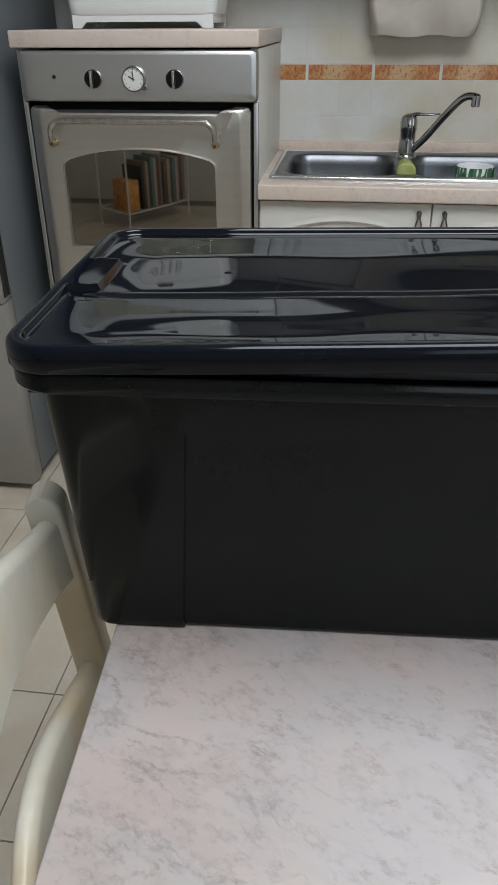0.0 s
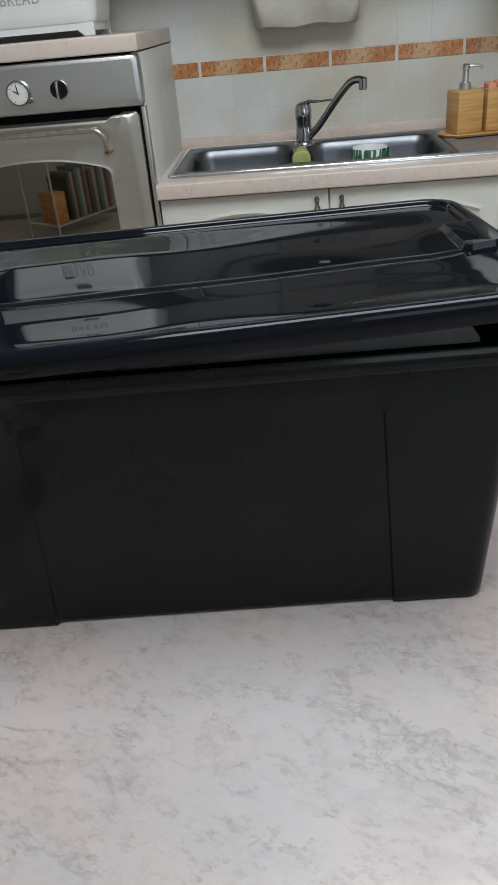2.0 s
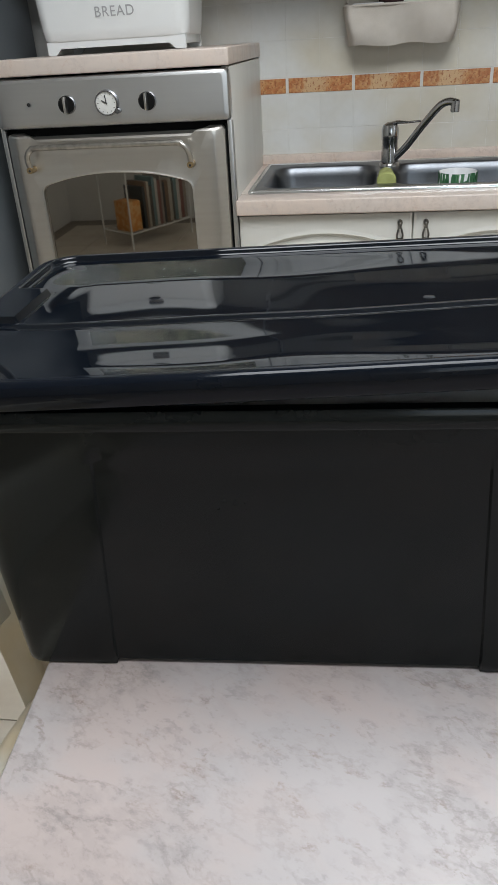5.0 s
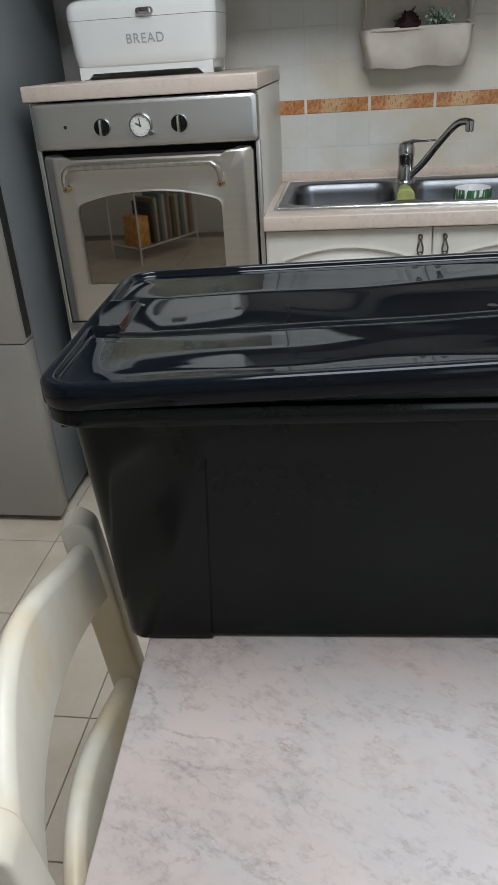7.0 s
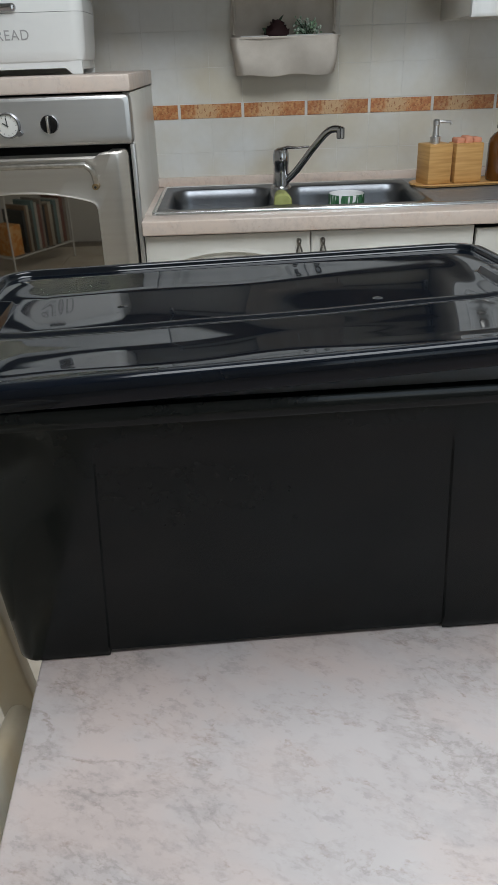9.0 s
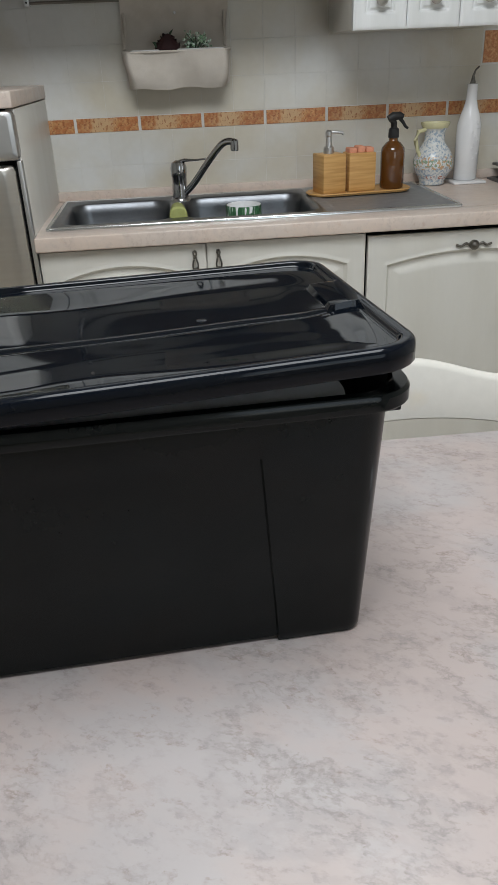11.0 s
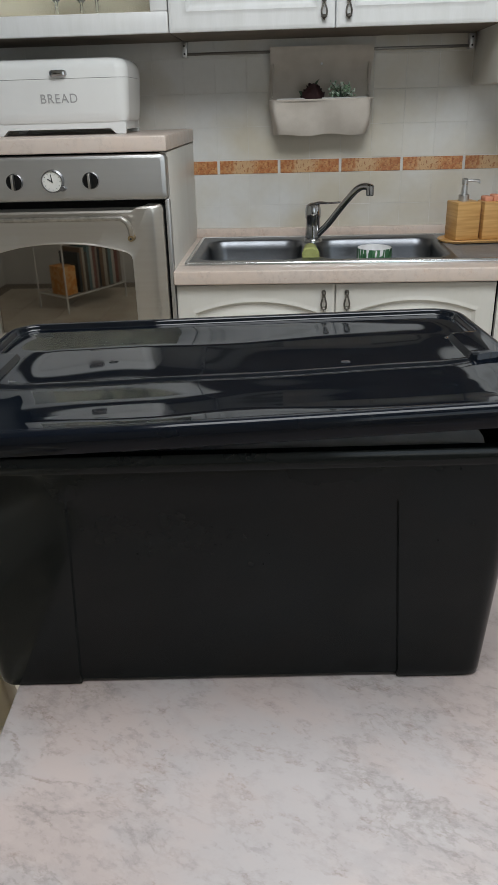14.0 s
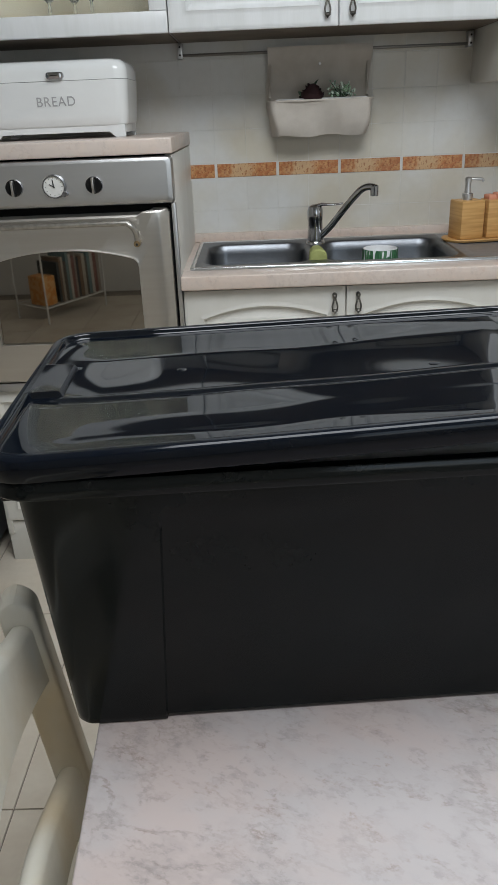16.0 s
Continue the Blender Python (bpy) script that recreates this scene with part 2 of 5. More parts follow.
M_CLOTH = mat("beige_canvas", (0.60, 0.55, 0.49), 0.9, 0, (0.54, 0.49, 0.43), 18, fine=0.08, fine_scale=500, bump=0.3, bump_scale=700)
# pale grey of the block added to lighten the gap under the lid
M_GAPFILL = mat("pale_grey_gap_fill", (0.66, 0.67, 0.68), 0.9, 0, (0.60, 0.61, 0.62), 14, fine=0.06, fine_scale=400, bump=0.2, bump_scale=500)
M_BAMBOO = mat("bamboo", (0.62, 0.36, 0.13), 0.42, 0, (0.50, 0.27, 0.085), 14, fine=0.08, fine_scale=40, stretch=(0.6, 0.6, 9), bump=0.06)
M_AMBER = mat("amber_glass", (0.12, 0.045, 0.009), 0.08, 0, (0.10, 0.036, 0.007), 6, fine=0.0, bump=0, coat=0.5)
M_PORC = mat("white_porcelain", (0.80, 0.80, 0.81), 0.13, 0, (0.77, 0.77, 0.78), 6, fine=0.01, bump=0.0, coat=0.3)
M_SALMON = mat("salmon_sponge", (0.72, 0.32, 0.20), 0.9, 0, bump=0.6, bump_scale=300)
M_GREENSP = mat("olive_green_sponge", (0.36, 0.38, 0.14), 0.9, 0, (0.30, 0.32, 0.11), 60, bump=0.6, bump_scale=300)
M_LEAF = mat("dark_green_print", (0.03, 0.12, 0.05), 0.4, 0, (0.10, 0.24, 0.12), 50, bump=0)
M_LEAF2 = mat("mid_green_print", (0.13, 0.27, 0.14), 0.4, 0, (0.06, 0.18, 0.09), 60, bump=0)
M_YELLOW = mat("yellow_glaze", (0.70, 0.66, 0.40), 0.25, 0, bump=0)
M_HOB = mat("black_hob_glass", (0.02, 0.021, 0.023), 0.12, 0, bump=0.0)
M_PLATE = mat("worn_dark_cover", (0.035, 0.037, 0.040), 0.30, 0.2, (0.05, 0.052, 0.056), 9, bump=0.03)
M_OVENGLASS = mat("mirrored_oven_glass", (0.29, 0.265, 0.23), 0.02, 1.0, (0.27, 0.245, 0.21), 4, fine=0, bump=0.0)
M_ROSE = mat("dark_rose_petals", (0.026, 0.006, 0.007), 0.7, 0, bump=0.2)
M_SPRIG = mat("pale_green_sprig", (0.55, 0.63, 0.55), 0.7, 0, (0.20, 0.32, 0.20), 90, (0.45, 0.55), bump=0.2)
M_STEM = mat("dark_green_leaf", (0.03, 0.06, 0.03), 0.6, 0, bump=0.1)
M_DIAL = mat("white_dial", (0.78, 0.77, 0.73), 0.3, 0, bump=0)
M_PANE = mat("clear_glass", (0.95, 0.97, 0.96), 0.02, 0, (0.95, 0.97, 0.96), fine=0, bump=0, transmission=1.0)
M_WARMWOOD = mat("beige_cabinet_interior", (0.56, 0.51, 0.40), 0.5, 0, (0.52, 0.46, 0.34), 5, stretch=(1, 1, 8), bump=0.05)
M_UNDER = mat("dark_brown_underside", (0.15, 0.12, 0.09), 0.6, 0, (0.12, 0.095, 0.07), 8, bump=0.1)
M_COTTON = mat("white_cotton_wadding", (0.74, 0.74, 0.72), 0.95, 0, bump=0.5, bump_scale=300)
M_WIRE = mat("white_coated_wire", (0.75, 0.75, 0.72), 0.4, 0, bump=0)
M_ORANGE = mat("orange_carton", (0.62, 0.26, 0.06), 0.5, 0, (0.68, 0.40, 0.16), 30, (0.45, 0.55), bump=0)


def painted_pot():
    """Majolica glaze: white ground with small blue, orange and green dabs in bands."""
    m = mat("majolica_glaze", (0.70, 0.70, 0.68), 0.2, 0, (0.34, 0.42, 0.50), 130, (0.48, 0.60), fine=0.02, bump=0.0)
    nt = m.node_tree
    n, l = nt.nodes, nt.links
    b = n["Principled BSDF"]
    prev = b.inputs["Base Color"].links[0].from_socket
    geo = n.new("ShaderNodeNewGeometry")
    sep = n.new("ShaderNodeSeparateXYZ")
    l.new(geo.outputs["Position"], sep.inputs[0])
    for lo, hi, colour, scale in ((0.915, 0.925, (0.45, 0.22, 0.18), 150), (0.945, 0.985, (0.58, 0.38, 0.22), 110), (0.955, 0.975, (0.28, 0.38, 0.26), 130)):
        t = n.new("ShaderNodeTexNoise")
        t.inputs["Scale"].default_value = scale
        l.new(geo.outputs["Position"], t.inputs["Vector"])
        cut = n.new("ShaderNodeMapRange")
        cut.inputs["From Min"].default_value, cut.inputs["From Max"].default_value = 0.52, 0.56
        l.new(t.outputs["Fac"], cut.inputs["Value"])
        a = n.new("ShaderNodeMath"); a.operation = "GREATER_THAN"; a.inputs[1].default_value = lo
        c = n.new("ShaderNodeMath"); c.operation = "LESS_THAN"; c.inputs[1].default_value = hi
        l.new(sep.outputs["Z"], a.inputs[0]); l.new(sep.outputs["Z"], c.inputs[0])
        p = n.new("ShaderNodeMath"); p.operation = "MULTIPLY"
        q = n.new("ShaderNodeMath"); q.operation = "MULTIPLY"
        l.new(a.outputs[0], p.inputs[0]); l.new(c.outputs[0], p.inputs[1])
        l.new(p.outputs[0], q.inputs[0]); l.new(cut.outputs[0], q.inputs[1])
        mx = n.new("ShaderNodeMix"); mx.data_type = "RGBA"
        mx.inputs["B"].default_value = (*colour, 1)
        l.new(q.outputs[0], mx.inputs["Factor"]); l.new(prev, mx.inputs["A"])
        prev = mx.outputs["Result"]
    l.new(prev, b.inputs["Base Color"])
    return m


M_POT = painted_pot()


# ---- builders ----
ORIGIN = {}


def finish(ob, bm, material, smooth=True, auto=35):
    bmesh.ops.remove_doubles(bm, verts=bm.verts, dist=1e-6)
    bmesh.ops.recalc_face_normals(bm, faces=bm.faces)
    for f in bm.faces:
        f.smooth = smooth
    if smooth:
        lim = radians(auto)
        for e in bm.edges:
            e.smooth = len(e.link_faces) == 2 and e.calc_face_angle(0) < lim
    bm.to_mesh(ob.data)
    bm.free()
    ob.data.materials.append(material)


def thing(name, base, label, category, group="", kind="", m=None, shift=(0, 0, 0), wide=1.0):
    """An Empty at its base; its parts are written in world places (or, with m, in places of its own)."""
    ob = new(name)
    ob.empty_display_size = 0.05
    ob.matrix_basis = m if m else Matrix.Translation(Vector(base) + Vector(shift)) @ Matrix.Diagonal((wide, 1, 1, 1))
    ORIGIN[name if ob.name == name else ob.name] = Vector((0, 0, 0)) if m else Vector(base)
    return tagged(ob, label, category, group, kind)


def part(name, bm, material, parent, label="", smooth=True, auto=35):
    ob = new(name, bpy.data.meshes.new(name))
    finish(ob, bm, material, smooth, auto)
    ob.parent = parent
    if parent.name in ORIGIN:
        ob.matrix_parent_inverse = Matrix.Translation(-ORIGIN[parent.name])
    if label:
        tagged(ob, label)
    return ob


def single(name, bm, material, label, category, group="", kind="", smooth=True, auto=35):
    lo = [min(v.co[k] for v in bm.verts) for k in range(3)]
    hi = [max(v.co[k] for v in bm.verts) for k in range(3)]
    base = Vector(((lo[0] + hi[0]) / 2, (lo[1] + hi[1]) / 2, lo[2]))
    bmesh.ops.translate(bm, verts=bm.verts, vec=-base)
    ob = new(name, bpy.data.meshes.new(name))
    finish(ob, bm, material, smooth, auto)
    ob.location = base
    return tagged(ob, label, category, group, kind)


def box(x0, x1, y0, y1, z0, z1, bevel=0.002, seg=2, bm=None):
    b2 = bmesh.new()
    r = bmesh.ops.create_cube(b2, size=1)
    for v in r["verts"]:
        v.co = Vector(((x0 + x1) / 2 + v.co.x * (x1 - x0), (y0 + y1) / 2 + v.co.y * (y1 - y0), (z0 + z1) / 2 + v.co.z * (z1 - z0)))
    if bevel:
        bmesh.ops.bevel(b2, geom=b2.edges[:], offset=bevel, segments=seg, profile=0.5, affect="EDGES")
    return joined(bm, b2)


def joined(bm, b2):
    if bm is None:
        return b2
    me = bpy.data.meshes.new("tmp")
    b2.to_mesh(me)
    b2.free()
    bm.from_mesh(me)
    bpy.data.meshes.remove(me)
    return bm


def loft(loops, cap0=False, cap1=False, bm=None, closed=True):
    bm = bm or bmesh.new()
    rings = [[bm.verts.new(p) for p in lp] for lp in loops]
    n = len(rings[0])
    for a, b in zip(rings, rings[1:]):
        for i in range(n if closed else n - 1):
            j = (i + 1) % n
            bm.faces.new((a[i], a[j], b[j], b[i]))
    if cap0:
        bm.faces.new(list(reversed(rings[0])))
    if cap1:
        bm.faces.new(rings[-1])
    return bm


def lathe(profile, centre=(0, 0, 0), seg=28, bm=None, cap=True):
    loops = [[(centre[0] + r * math.cos(2 * math.pi * k / seg), centre[1] + r * math.sin(2 * math.pi * k / seg), centre[2] + z) for k in range(seg)] for r, z in profile]
    return loft(loops, cap, cap, bm)


def tube(points, radius, seg=10, bm=None, flat=1.0):
    pts = [Vector(p) for p in points]
    loops = []
    up = Vector((0, 0, 1))
    for i, p in enumerate(pts):
        d = (pts[min(i + 1, len(pts) - 1)] - pts[max(i - 1, 0)]).normalized()
        s = d.cross(up if abs(d.z) < 0.95 else Vector((0, 1, 0))).normalized()
        t = s.cross(d).normalized()
        r = radius[i] if isinstance(radius, (list, tuple)) else radius
        loops.append([p + r * (math.cos(2 * math.pi * k / seg) * s + flat * math.sin(2 * math.pi * k / seg) * t) for k in range(seg)])
    return loft(loops, True, True, bm)


def flowing(points, n=6):
    """A smooth line through the given points."""
    p = [Vector(q) for q in points]
    p = [2 * p[0] - p[1]] + p + [2 * p[-1] - p[-2]]
    out = []
    for i in range(1, len(p) - 2):
        for k in range(n):
            t = k / n
            out.append(0.5 * (2 * p[i] + (p[i + 1] - p[i - 1]) * t + (2 * p[i - 1] - 5 * p[i] + 4 * p[i + 1] - p[i + 2]) * t * t + (3 * p[i] - p[i - 1] - 3 * p[i + 1] + p[i + 2]) * t ** 3))
    return out + [p[-2]]


def rrect(x0, x1, y0, y1, r, z, seg=6):
    pts = []
    for cx, cy, a0 in ((x1 - r, y1 - r, 0), (x0 + r, y1 - r, 90), (x0 + r, y0 + r, 180), (x1 - r, y0 + r, 270)):
        for k in range(seg + 1):
            a = radians(a0 + 90 * k / seg)
            pts.append((cx + r * math.cos(a), cy + r * math.sin(a), z))
    return pts


def disc_y(x, z, y0, y1, r, seg=28, bm=None, bevel=0.15):
    """A round boss that stands out along -y from y1 to y0."""
    prof = ((r, y1), (r, y0 + (y1 - y0) * bevel), (r * 0.94, y0))
    loops = [[(x + rr * math.cos(2 * math.pi * k / seg), y, z + rr * math.sin(2 * math.pi * k / seg)) for k in range(seg)] for rr, y in prof]
    return loft(loops, True, True, bm)


def field(x0, x1, z0, z1, y_front, thick, fn, step=0.005, bm=None, bend=None):
    """A board facing -y whose front relief is fn(x, z) metres towards the room."""
    nx, nz = max(2, int((x1 - x0) / step)), max(2, int((z1 - z0) / step))
    bm = bm or bmesh.new()
    g = [[None] * (nz + 1) for _ in range(nx + 1)]
    for i in range(nx + 1):
        for k in range(nz + 1):
            x, z = x0 + (x1 - x0) * i / nx, z0 + (z1 - z0) * k / nz
            z = bend(x, z) if bend else z
            g[i][k] = bm.verts.new((x, y_front - fn(x, z), z))
    for i in range(nx):
        for k in range(nz):
            bm.faces.new((g[i][k], g[i + 1][k], g[i + 1][k + 1], g[i][k + 1]))
    edge = [g[i][0] for i in range(nx + 1)] + [g[nx][k] for k in range(1, nz + 1)] + [g[i][nz] for i in range(nx - 1, -1, -1)] + [g[0][k] for k in range(nz - 1, 0, -1)]
    back = [bm.verts.new((v.co.x, y_front + thick, v.co.z)) for v in edge]
    n = len(edge)
    for i in range(n):
        bm.faces.new((edge[i], back[i], back[(i + 1) % n], edge[(i + 1) % n]))
    bm.faces.new(back)
    return bm


def smooth01(a, b, x):
    t = min(1, max(0, (x - a) / (b - a)))  # also falls when a > b
    return t * t * (3 - 2 * t)


def arch_door(x0, x1, z0, z1, border=0.062, rise=0.032):
    """Relief of a framed door: an arched raised panel inside a moulded groove."""
    xc, half = (x0 + x1) / 2, (x1 - x0) / 2 - border

    def fn(x, z):
        q = (x - xc) / half
        top = z1 - border + 0.004 - rise * min(1.0, q * q)
        d = min(x - x0 - border, x1 - border - x, z - z0 - border, top - z)
        h = -0.008 * smooth01(-0.004, 0.003, d) + 0.003 * (smooth01(-0.012, -0.006, d) - smooth01(-0.006, -0.001, d))
        h += 0.0075 * smooth01(0.012, 0.036, d)
        e = min(x - x0, x1 - x, z - z0, z1 - z)
        return h - 0.003 * (1 - smooth01(0, 0.006, e))
    return fn


def arch_bend(x0, x1, z1, border, rise):
    """Bends the rows of a door's mesh so that they run along the arch."""
    xc, half = (x0 + x1) / 2, (x1 - x0) / 2 - border

    def bend(x, z):
        top = z1 - border + 0.004
        q = min(1.0, abs((x - xc) / half))
        w = smooth01(z1, top + 0.014, z) * smooth01(top - 0.20, top - 0.040, z) if z < z1 else 0
        return z - rise * q * q * w
    return bend


def arched(x0, x1, z0, z1, y, border=0.058, rise=0.030, step=0.0042):
    return field(x0, x1, z0, z1, y, 0.018, arch_door(x0, x1, z0, z1, border, rise), step, bend=arch_bend(x0, x1, z1, border, rise))


def letters(body, size, place, rot, material, parent, name="lettering", depth=0.0006, squeeze=1.0):
    cu = bpy.data.curves.new("tmp_text", "FONT")
    cu.body, cu.size, cu.align_x, cu.align_y, cu.extrude, cu.space_character = body, size, "CENTER", "CENTER", depth, 1.12
    tmp = new("tmp_text", cu)
    bpy.context.view_layer.update()
    me = bpy.data.meshes.new_from_object(tmp.evaluated_get(bpy.context.evaluated_depsgraph_get()))
    bpy.data.objects.remove(tmp)
    bm = bmesh.new()
    bm.from_mesh(me)
    bmesh.ops.transform(bm, matrix=pose(*place, *rot) @ Matrix.Diagonal((squeeze, 1, 1, 1)), verts=bm.verts)
    return part(name, bm, material, parent, smooth=False)


# ---- room ----
single("wall_back", box(-1.6, 3.0, 3.0009, 3.12, 0, 2.7, 0), M_GROUT, "pale kitchen wall behind the worktop", "wall", kind="structure", smooth=False)
single("wall_left", box(-1.72, -1.6, -1.60, 3.12, 0, 2.7, 0), M_PLASTER, "plain white plastered side wall", "wall", kind="structure", smooth=False)
single("wall_right", box(3.0, 3.12, -1.60, 3.12, 0, 2.7, 0), M_PLASTER, "plain white plastered side wall", "wall", kind="structure", smooth=False)
bm = box(-1.72, 1.25, -1.74, -1.60, 0, 2.7, 0)
box(2.65, 3.12, -1.74, -1.60, 0, 2.7, 0, bm=bm)
box(1.25, 2.65, -1.74, -1.60, 0, 0.85, 0, bm=bm)
box(1.25, 2.65, -1.74, -1.60, 2.2, 2.7, 0, bm=bm)
single("wall_front", bm, M_PLASTER, "plain white plastered wall with an added window opening", "wall", kind="structure", smooth=False)
single("ceiling", box(-1.72, 3.12, -1.74, 3.12, 2.7, 2.8, 0), M_PLASTER, "plain white ceiling", "ceiling", kind="structure", smooth=False)
floor = single("floor", box(-1.72, 3.12, -1.74, 3.12, -0.06, -0.004, 0), M_FGROUT, "beige stoneware tiled kitchen floor", "floor", kind="structure", smooth=False)

# unseen window, added to go with the frontal fill
win = thing("unseen_window_1", (1.95, -1.67, 0.85), "unseen white framed window added around the fill light", "window", kind="structure")
bm = box(1.25, 1.31, -1.70, -1.64, 0.85, 2.2, 0.003)
for a in ((2.59, 2.65, 0.85, 2.2), (1.31, 2.59, 0.85, 0.91), (1.31, 2.59, 2.14, 2.2), (1.92, 1.98, 0.91, 2.14)):
    box(a[0], a[1], -1.70, -1.64, a[2], a[3], 0.003, bm=bm)
part("window_frame", bm, M_WHITECAB, win)
for a, b in ((1.312, 1.918), (1.982, 2.588)):
    p = part("pane", box(a, b, -1.672, -1.668, 0.912, 2.138, 0), M_PANE, win, smooth=False)
    p.visible_shadow = False

lamp = thing("ceiling_lamp", (0.98, 0.92, 2.62), "square white ceiling lamp", "lamp")
bm = box(0.38, 1.58, 0.32, 1.52, 2.645, 2.6995, 0.01)
part("housing", bm, M_WHITECAB, lamp)
m_glow = bpy.data.materials.new("lamp_diffuser")
m_glow.use_nodes = True
m_glow.node_tree.nodes["Principled BSDF"].inputs["Emission Color"].default_value = (1.0, 0.96, 0.9, 1)
m_glow.node_tree.nodes["Principled BSDF"].inputs["Emission Strength"].default_value = 1.2
part("diffuser", box(0.40, 1.56, 0.34, 1.50, 2.625, 2.6445, 0.004), m_glow, lamp)

# ---- fridge ----
fr = thing("fridge", (-0.53, 2.65, 0), "tall silver-grey fridge freezer beside the oven column", "fridge", shift=(0.014, -0.048, 0))
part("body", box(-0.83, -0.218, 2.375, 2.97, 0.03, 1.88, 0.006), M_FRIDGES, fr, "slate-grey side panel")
part("gasket", box(-0.82, -0.228, 2.362, 2.376, 0.06, 1.86, 0.002), M_RUBBER, fr)
part("freezer_door", box(-0.832, -0.214, 2.300, 2.363, 0.026, 0.6000, 0.004, 2), M_FRIDGE, fr)
part("fridge_door", box(-0.832, -0.214, 2.300, 2.363, 0.6020, 1.875, 0.004, 2), M_FRIDGE, fr)
part("grip_channel", box(-0.2150, -0.2120, 2.316, 2.352, 0.615, 1.86, 0.001), M_RUBBER, fr, "dark recessed grip along the door edge")
part("handle", tube([(-0.24, 2.302, 1.135), (-0.24, 2.275, 1.14), (-0.24, 2.275, 1.45), (-0.24, 2.302, 1.455)], 0.009), M_CHROME, fr, "chrome bar handle")
bm = lathe(((0.018, 0), (0.018, 0.0305)), (-0.29, 2.50, 0), 12)
part("foot", bm, M_RUBBER, fr)
bm = lathe(((0.018, 0), (0.018, 0.0305)), (-0.77, 2.50, 0), 12)
part("foot", bm, M_RUBBER, fr)

# ---- oven column ----
col = thing("oven_cabinet", (0.16, 2.71, 0), "cream oven housing cabinet with a drawer below", "cabinet", shift=(0.005, 0, 0), wide=1.017)
part("side_panel", box(0.437, 0.457, 2.440, 3.006, 0.10, 1.199, 0.0015), M_CREAM, col)
part("side_panel", box(-0.140, -0.122, 2.440, 3.006, 0.10, 1.199, 0.0015), M_CREAM, col)
part("shelf", box(-0.121, 0.436, 2.45, 3.0, 0.575, 0.593, 0.001), M_CREAM, col)
drw = part("drawer_front", field(-0.137, 0.455, 0.148, 0.588, 2.437, 0.018, arch_door(-0.137, 0.455, 0.148, 0.588, 0.05, 0.0), 0.006), M_CREAM, col)
part("handle", tube([(0.10, 2.437, 0.52), (0.10, 2.41, 0.52), (0.22, 2.41, 0.52), (0.22, 2.437, 0.52)], 0.005), M_PEWTER, drw)
part("plinth", box(-0.14, 0.457, 2.447, 2.463, 0.0, 0.142, 0.001), M_CREAM, col)
single("oven_worktop", box(-0.146, 0.470, 2.415, 3.004, 1.202, 1.240, 0.004, 3), M_TOP, "pinkish laminate worktop over the oven", "worktop")

ov = thing("oven", (0.16, 2.6, 0.6), "built-in brushed steel oven with arched glass door", "oven", shift=(0.005, 0, 0), wide=1.017)
# carcass coloured near-black for the shade behind the oven front
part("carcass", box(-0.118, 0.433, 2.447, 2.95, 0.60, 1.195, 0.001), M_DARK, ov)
# fascia: rounded corners and a softened rim
def upright(x0, x1, z0, z1, r, y):
    return [(p[0], y, p[1]) for p in rrect(x0, x1, z0, z1, r, 0, 5)]


bm = loft([upright(-0.131 + g, 0.457 - g, 1.083 + g * 0.7, 1.197 - g * 0.7, 0.011, y) for g, y in ((0, 2.446), (0, 2.423), (0.0012, 2.4195), (0.0035, 2.4155), (0.0125, 2.4124), (0.015, 2.412))], cap1=True)
part("control_panel", bm, M_STEEL, ov, "brushed steel control panel", auto=28)
YF = 2.412
for kx in (0.058, 0.259):
    kn = part("knob", disc_y(kx, 1.135, YF - 0.012, YF + 0.001, 0.0195), M_KNOB, ov, "black knob with a steel grip")
    part("bezel", loft([[(kx + r * math.cos(2 * math.pi * k / 32), y, 1.135 + r * math.sin(2 * math.pi * k / 32)) for k in range(32)] for r, y in ((0.0195, YF), (0.0197, YF - 0.009), (0.0206, YF - 0.0095), (0.0218, YF))]), M_BEZEL, kn)
    part("grip", box(kx - 0.0028, kx + 0.0034, YF - 0.027, YF - 0.010, 1.116, 1.154, 0.002), M_KNOBSILVER, kn)
ck = part("clock", disc_y(0.159, 1.135, YF - 0.009, YF + 0.001, 0.0265, 36), M_DIAL, ov, "round white clock dial")
part("bezel", loft([[(0.159 + r * math.cos(2 * math.pi * k / 40), y, 1.135 + r * math.sin(2 * math.pi * k / 40)) for k in range(40)] for r, y in ((0.0255, YF - 0.008), (0.026, YF - 0.013), (0.0278, YF - 0.013), (0.0300, YF))]), M_BEZEL, ck)
for ang, ln in ((95, 0.018), (150, 0.013)):
    dx, dz = math.cos(radians(ang)), math.sin(radians(ang))
    part("pointer", tube([(0.159 - 0.003 * dx, YF - 0.0105, 1.135 - 0.003 * dz), (0.159 + ln * dx, YF - 0.0105, 1.135 + ln * dz)], 0.0012, 6), M_RUBBER, ck)
for k in range(12):
    dx, dz = math.cos(radians(30 * k)), math.sin(radians(30 * k))
    part("mark", tube([(0.159 + 0.0195 * dx, YF - 0.0094, 1.135 + 0.0195 * dz), (0.159 + 0.0225 * dx, YF - 0.0094, 1.135 + 0.0225 * dz)], 0.0006, 4), M_RUBBER, ck)
part("setting_knob", disc_y(0.186, 1.117, YF - 0.018, YF, 0.0068, 16), M_BEZEL, ck)
part("indicator_lamp", disc_y(-0.041, 1.139, YF - 0.002, YF + 0.002, 0.0045, 14), M_RUBBER, ov)
# near-black strip paints the shade inside the vent slot
part("vent_slot_shade", box(-0.118, 0.446, 2.440, 2.4468, 1.060, 1.083, 0.001), M_DARK, ov)
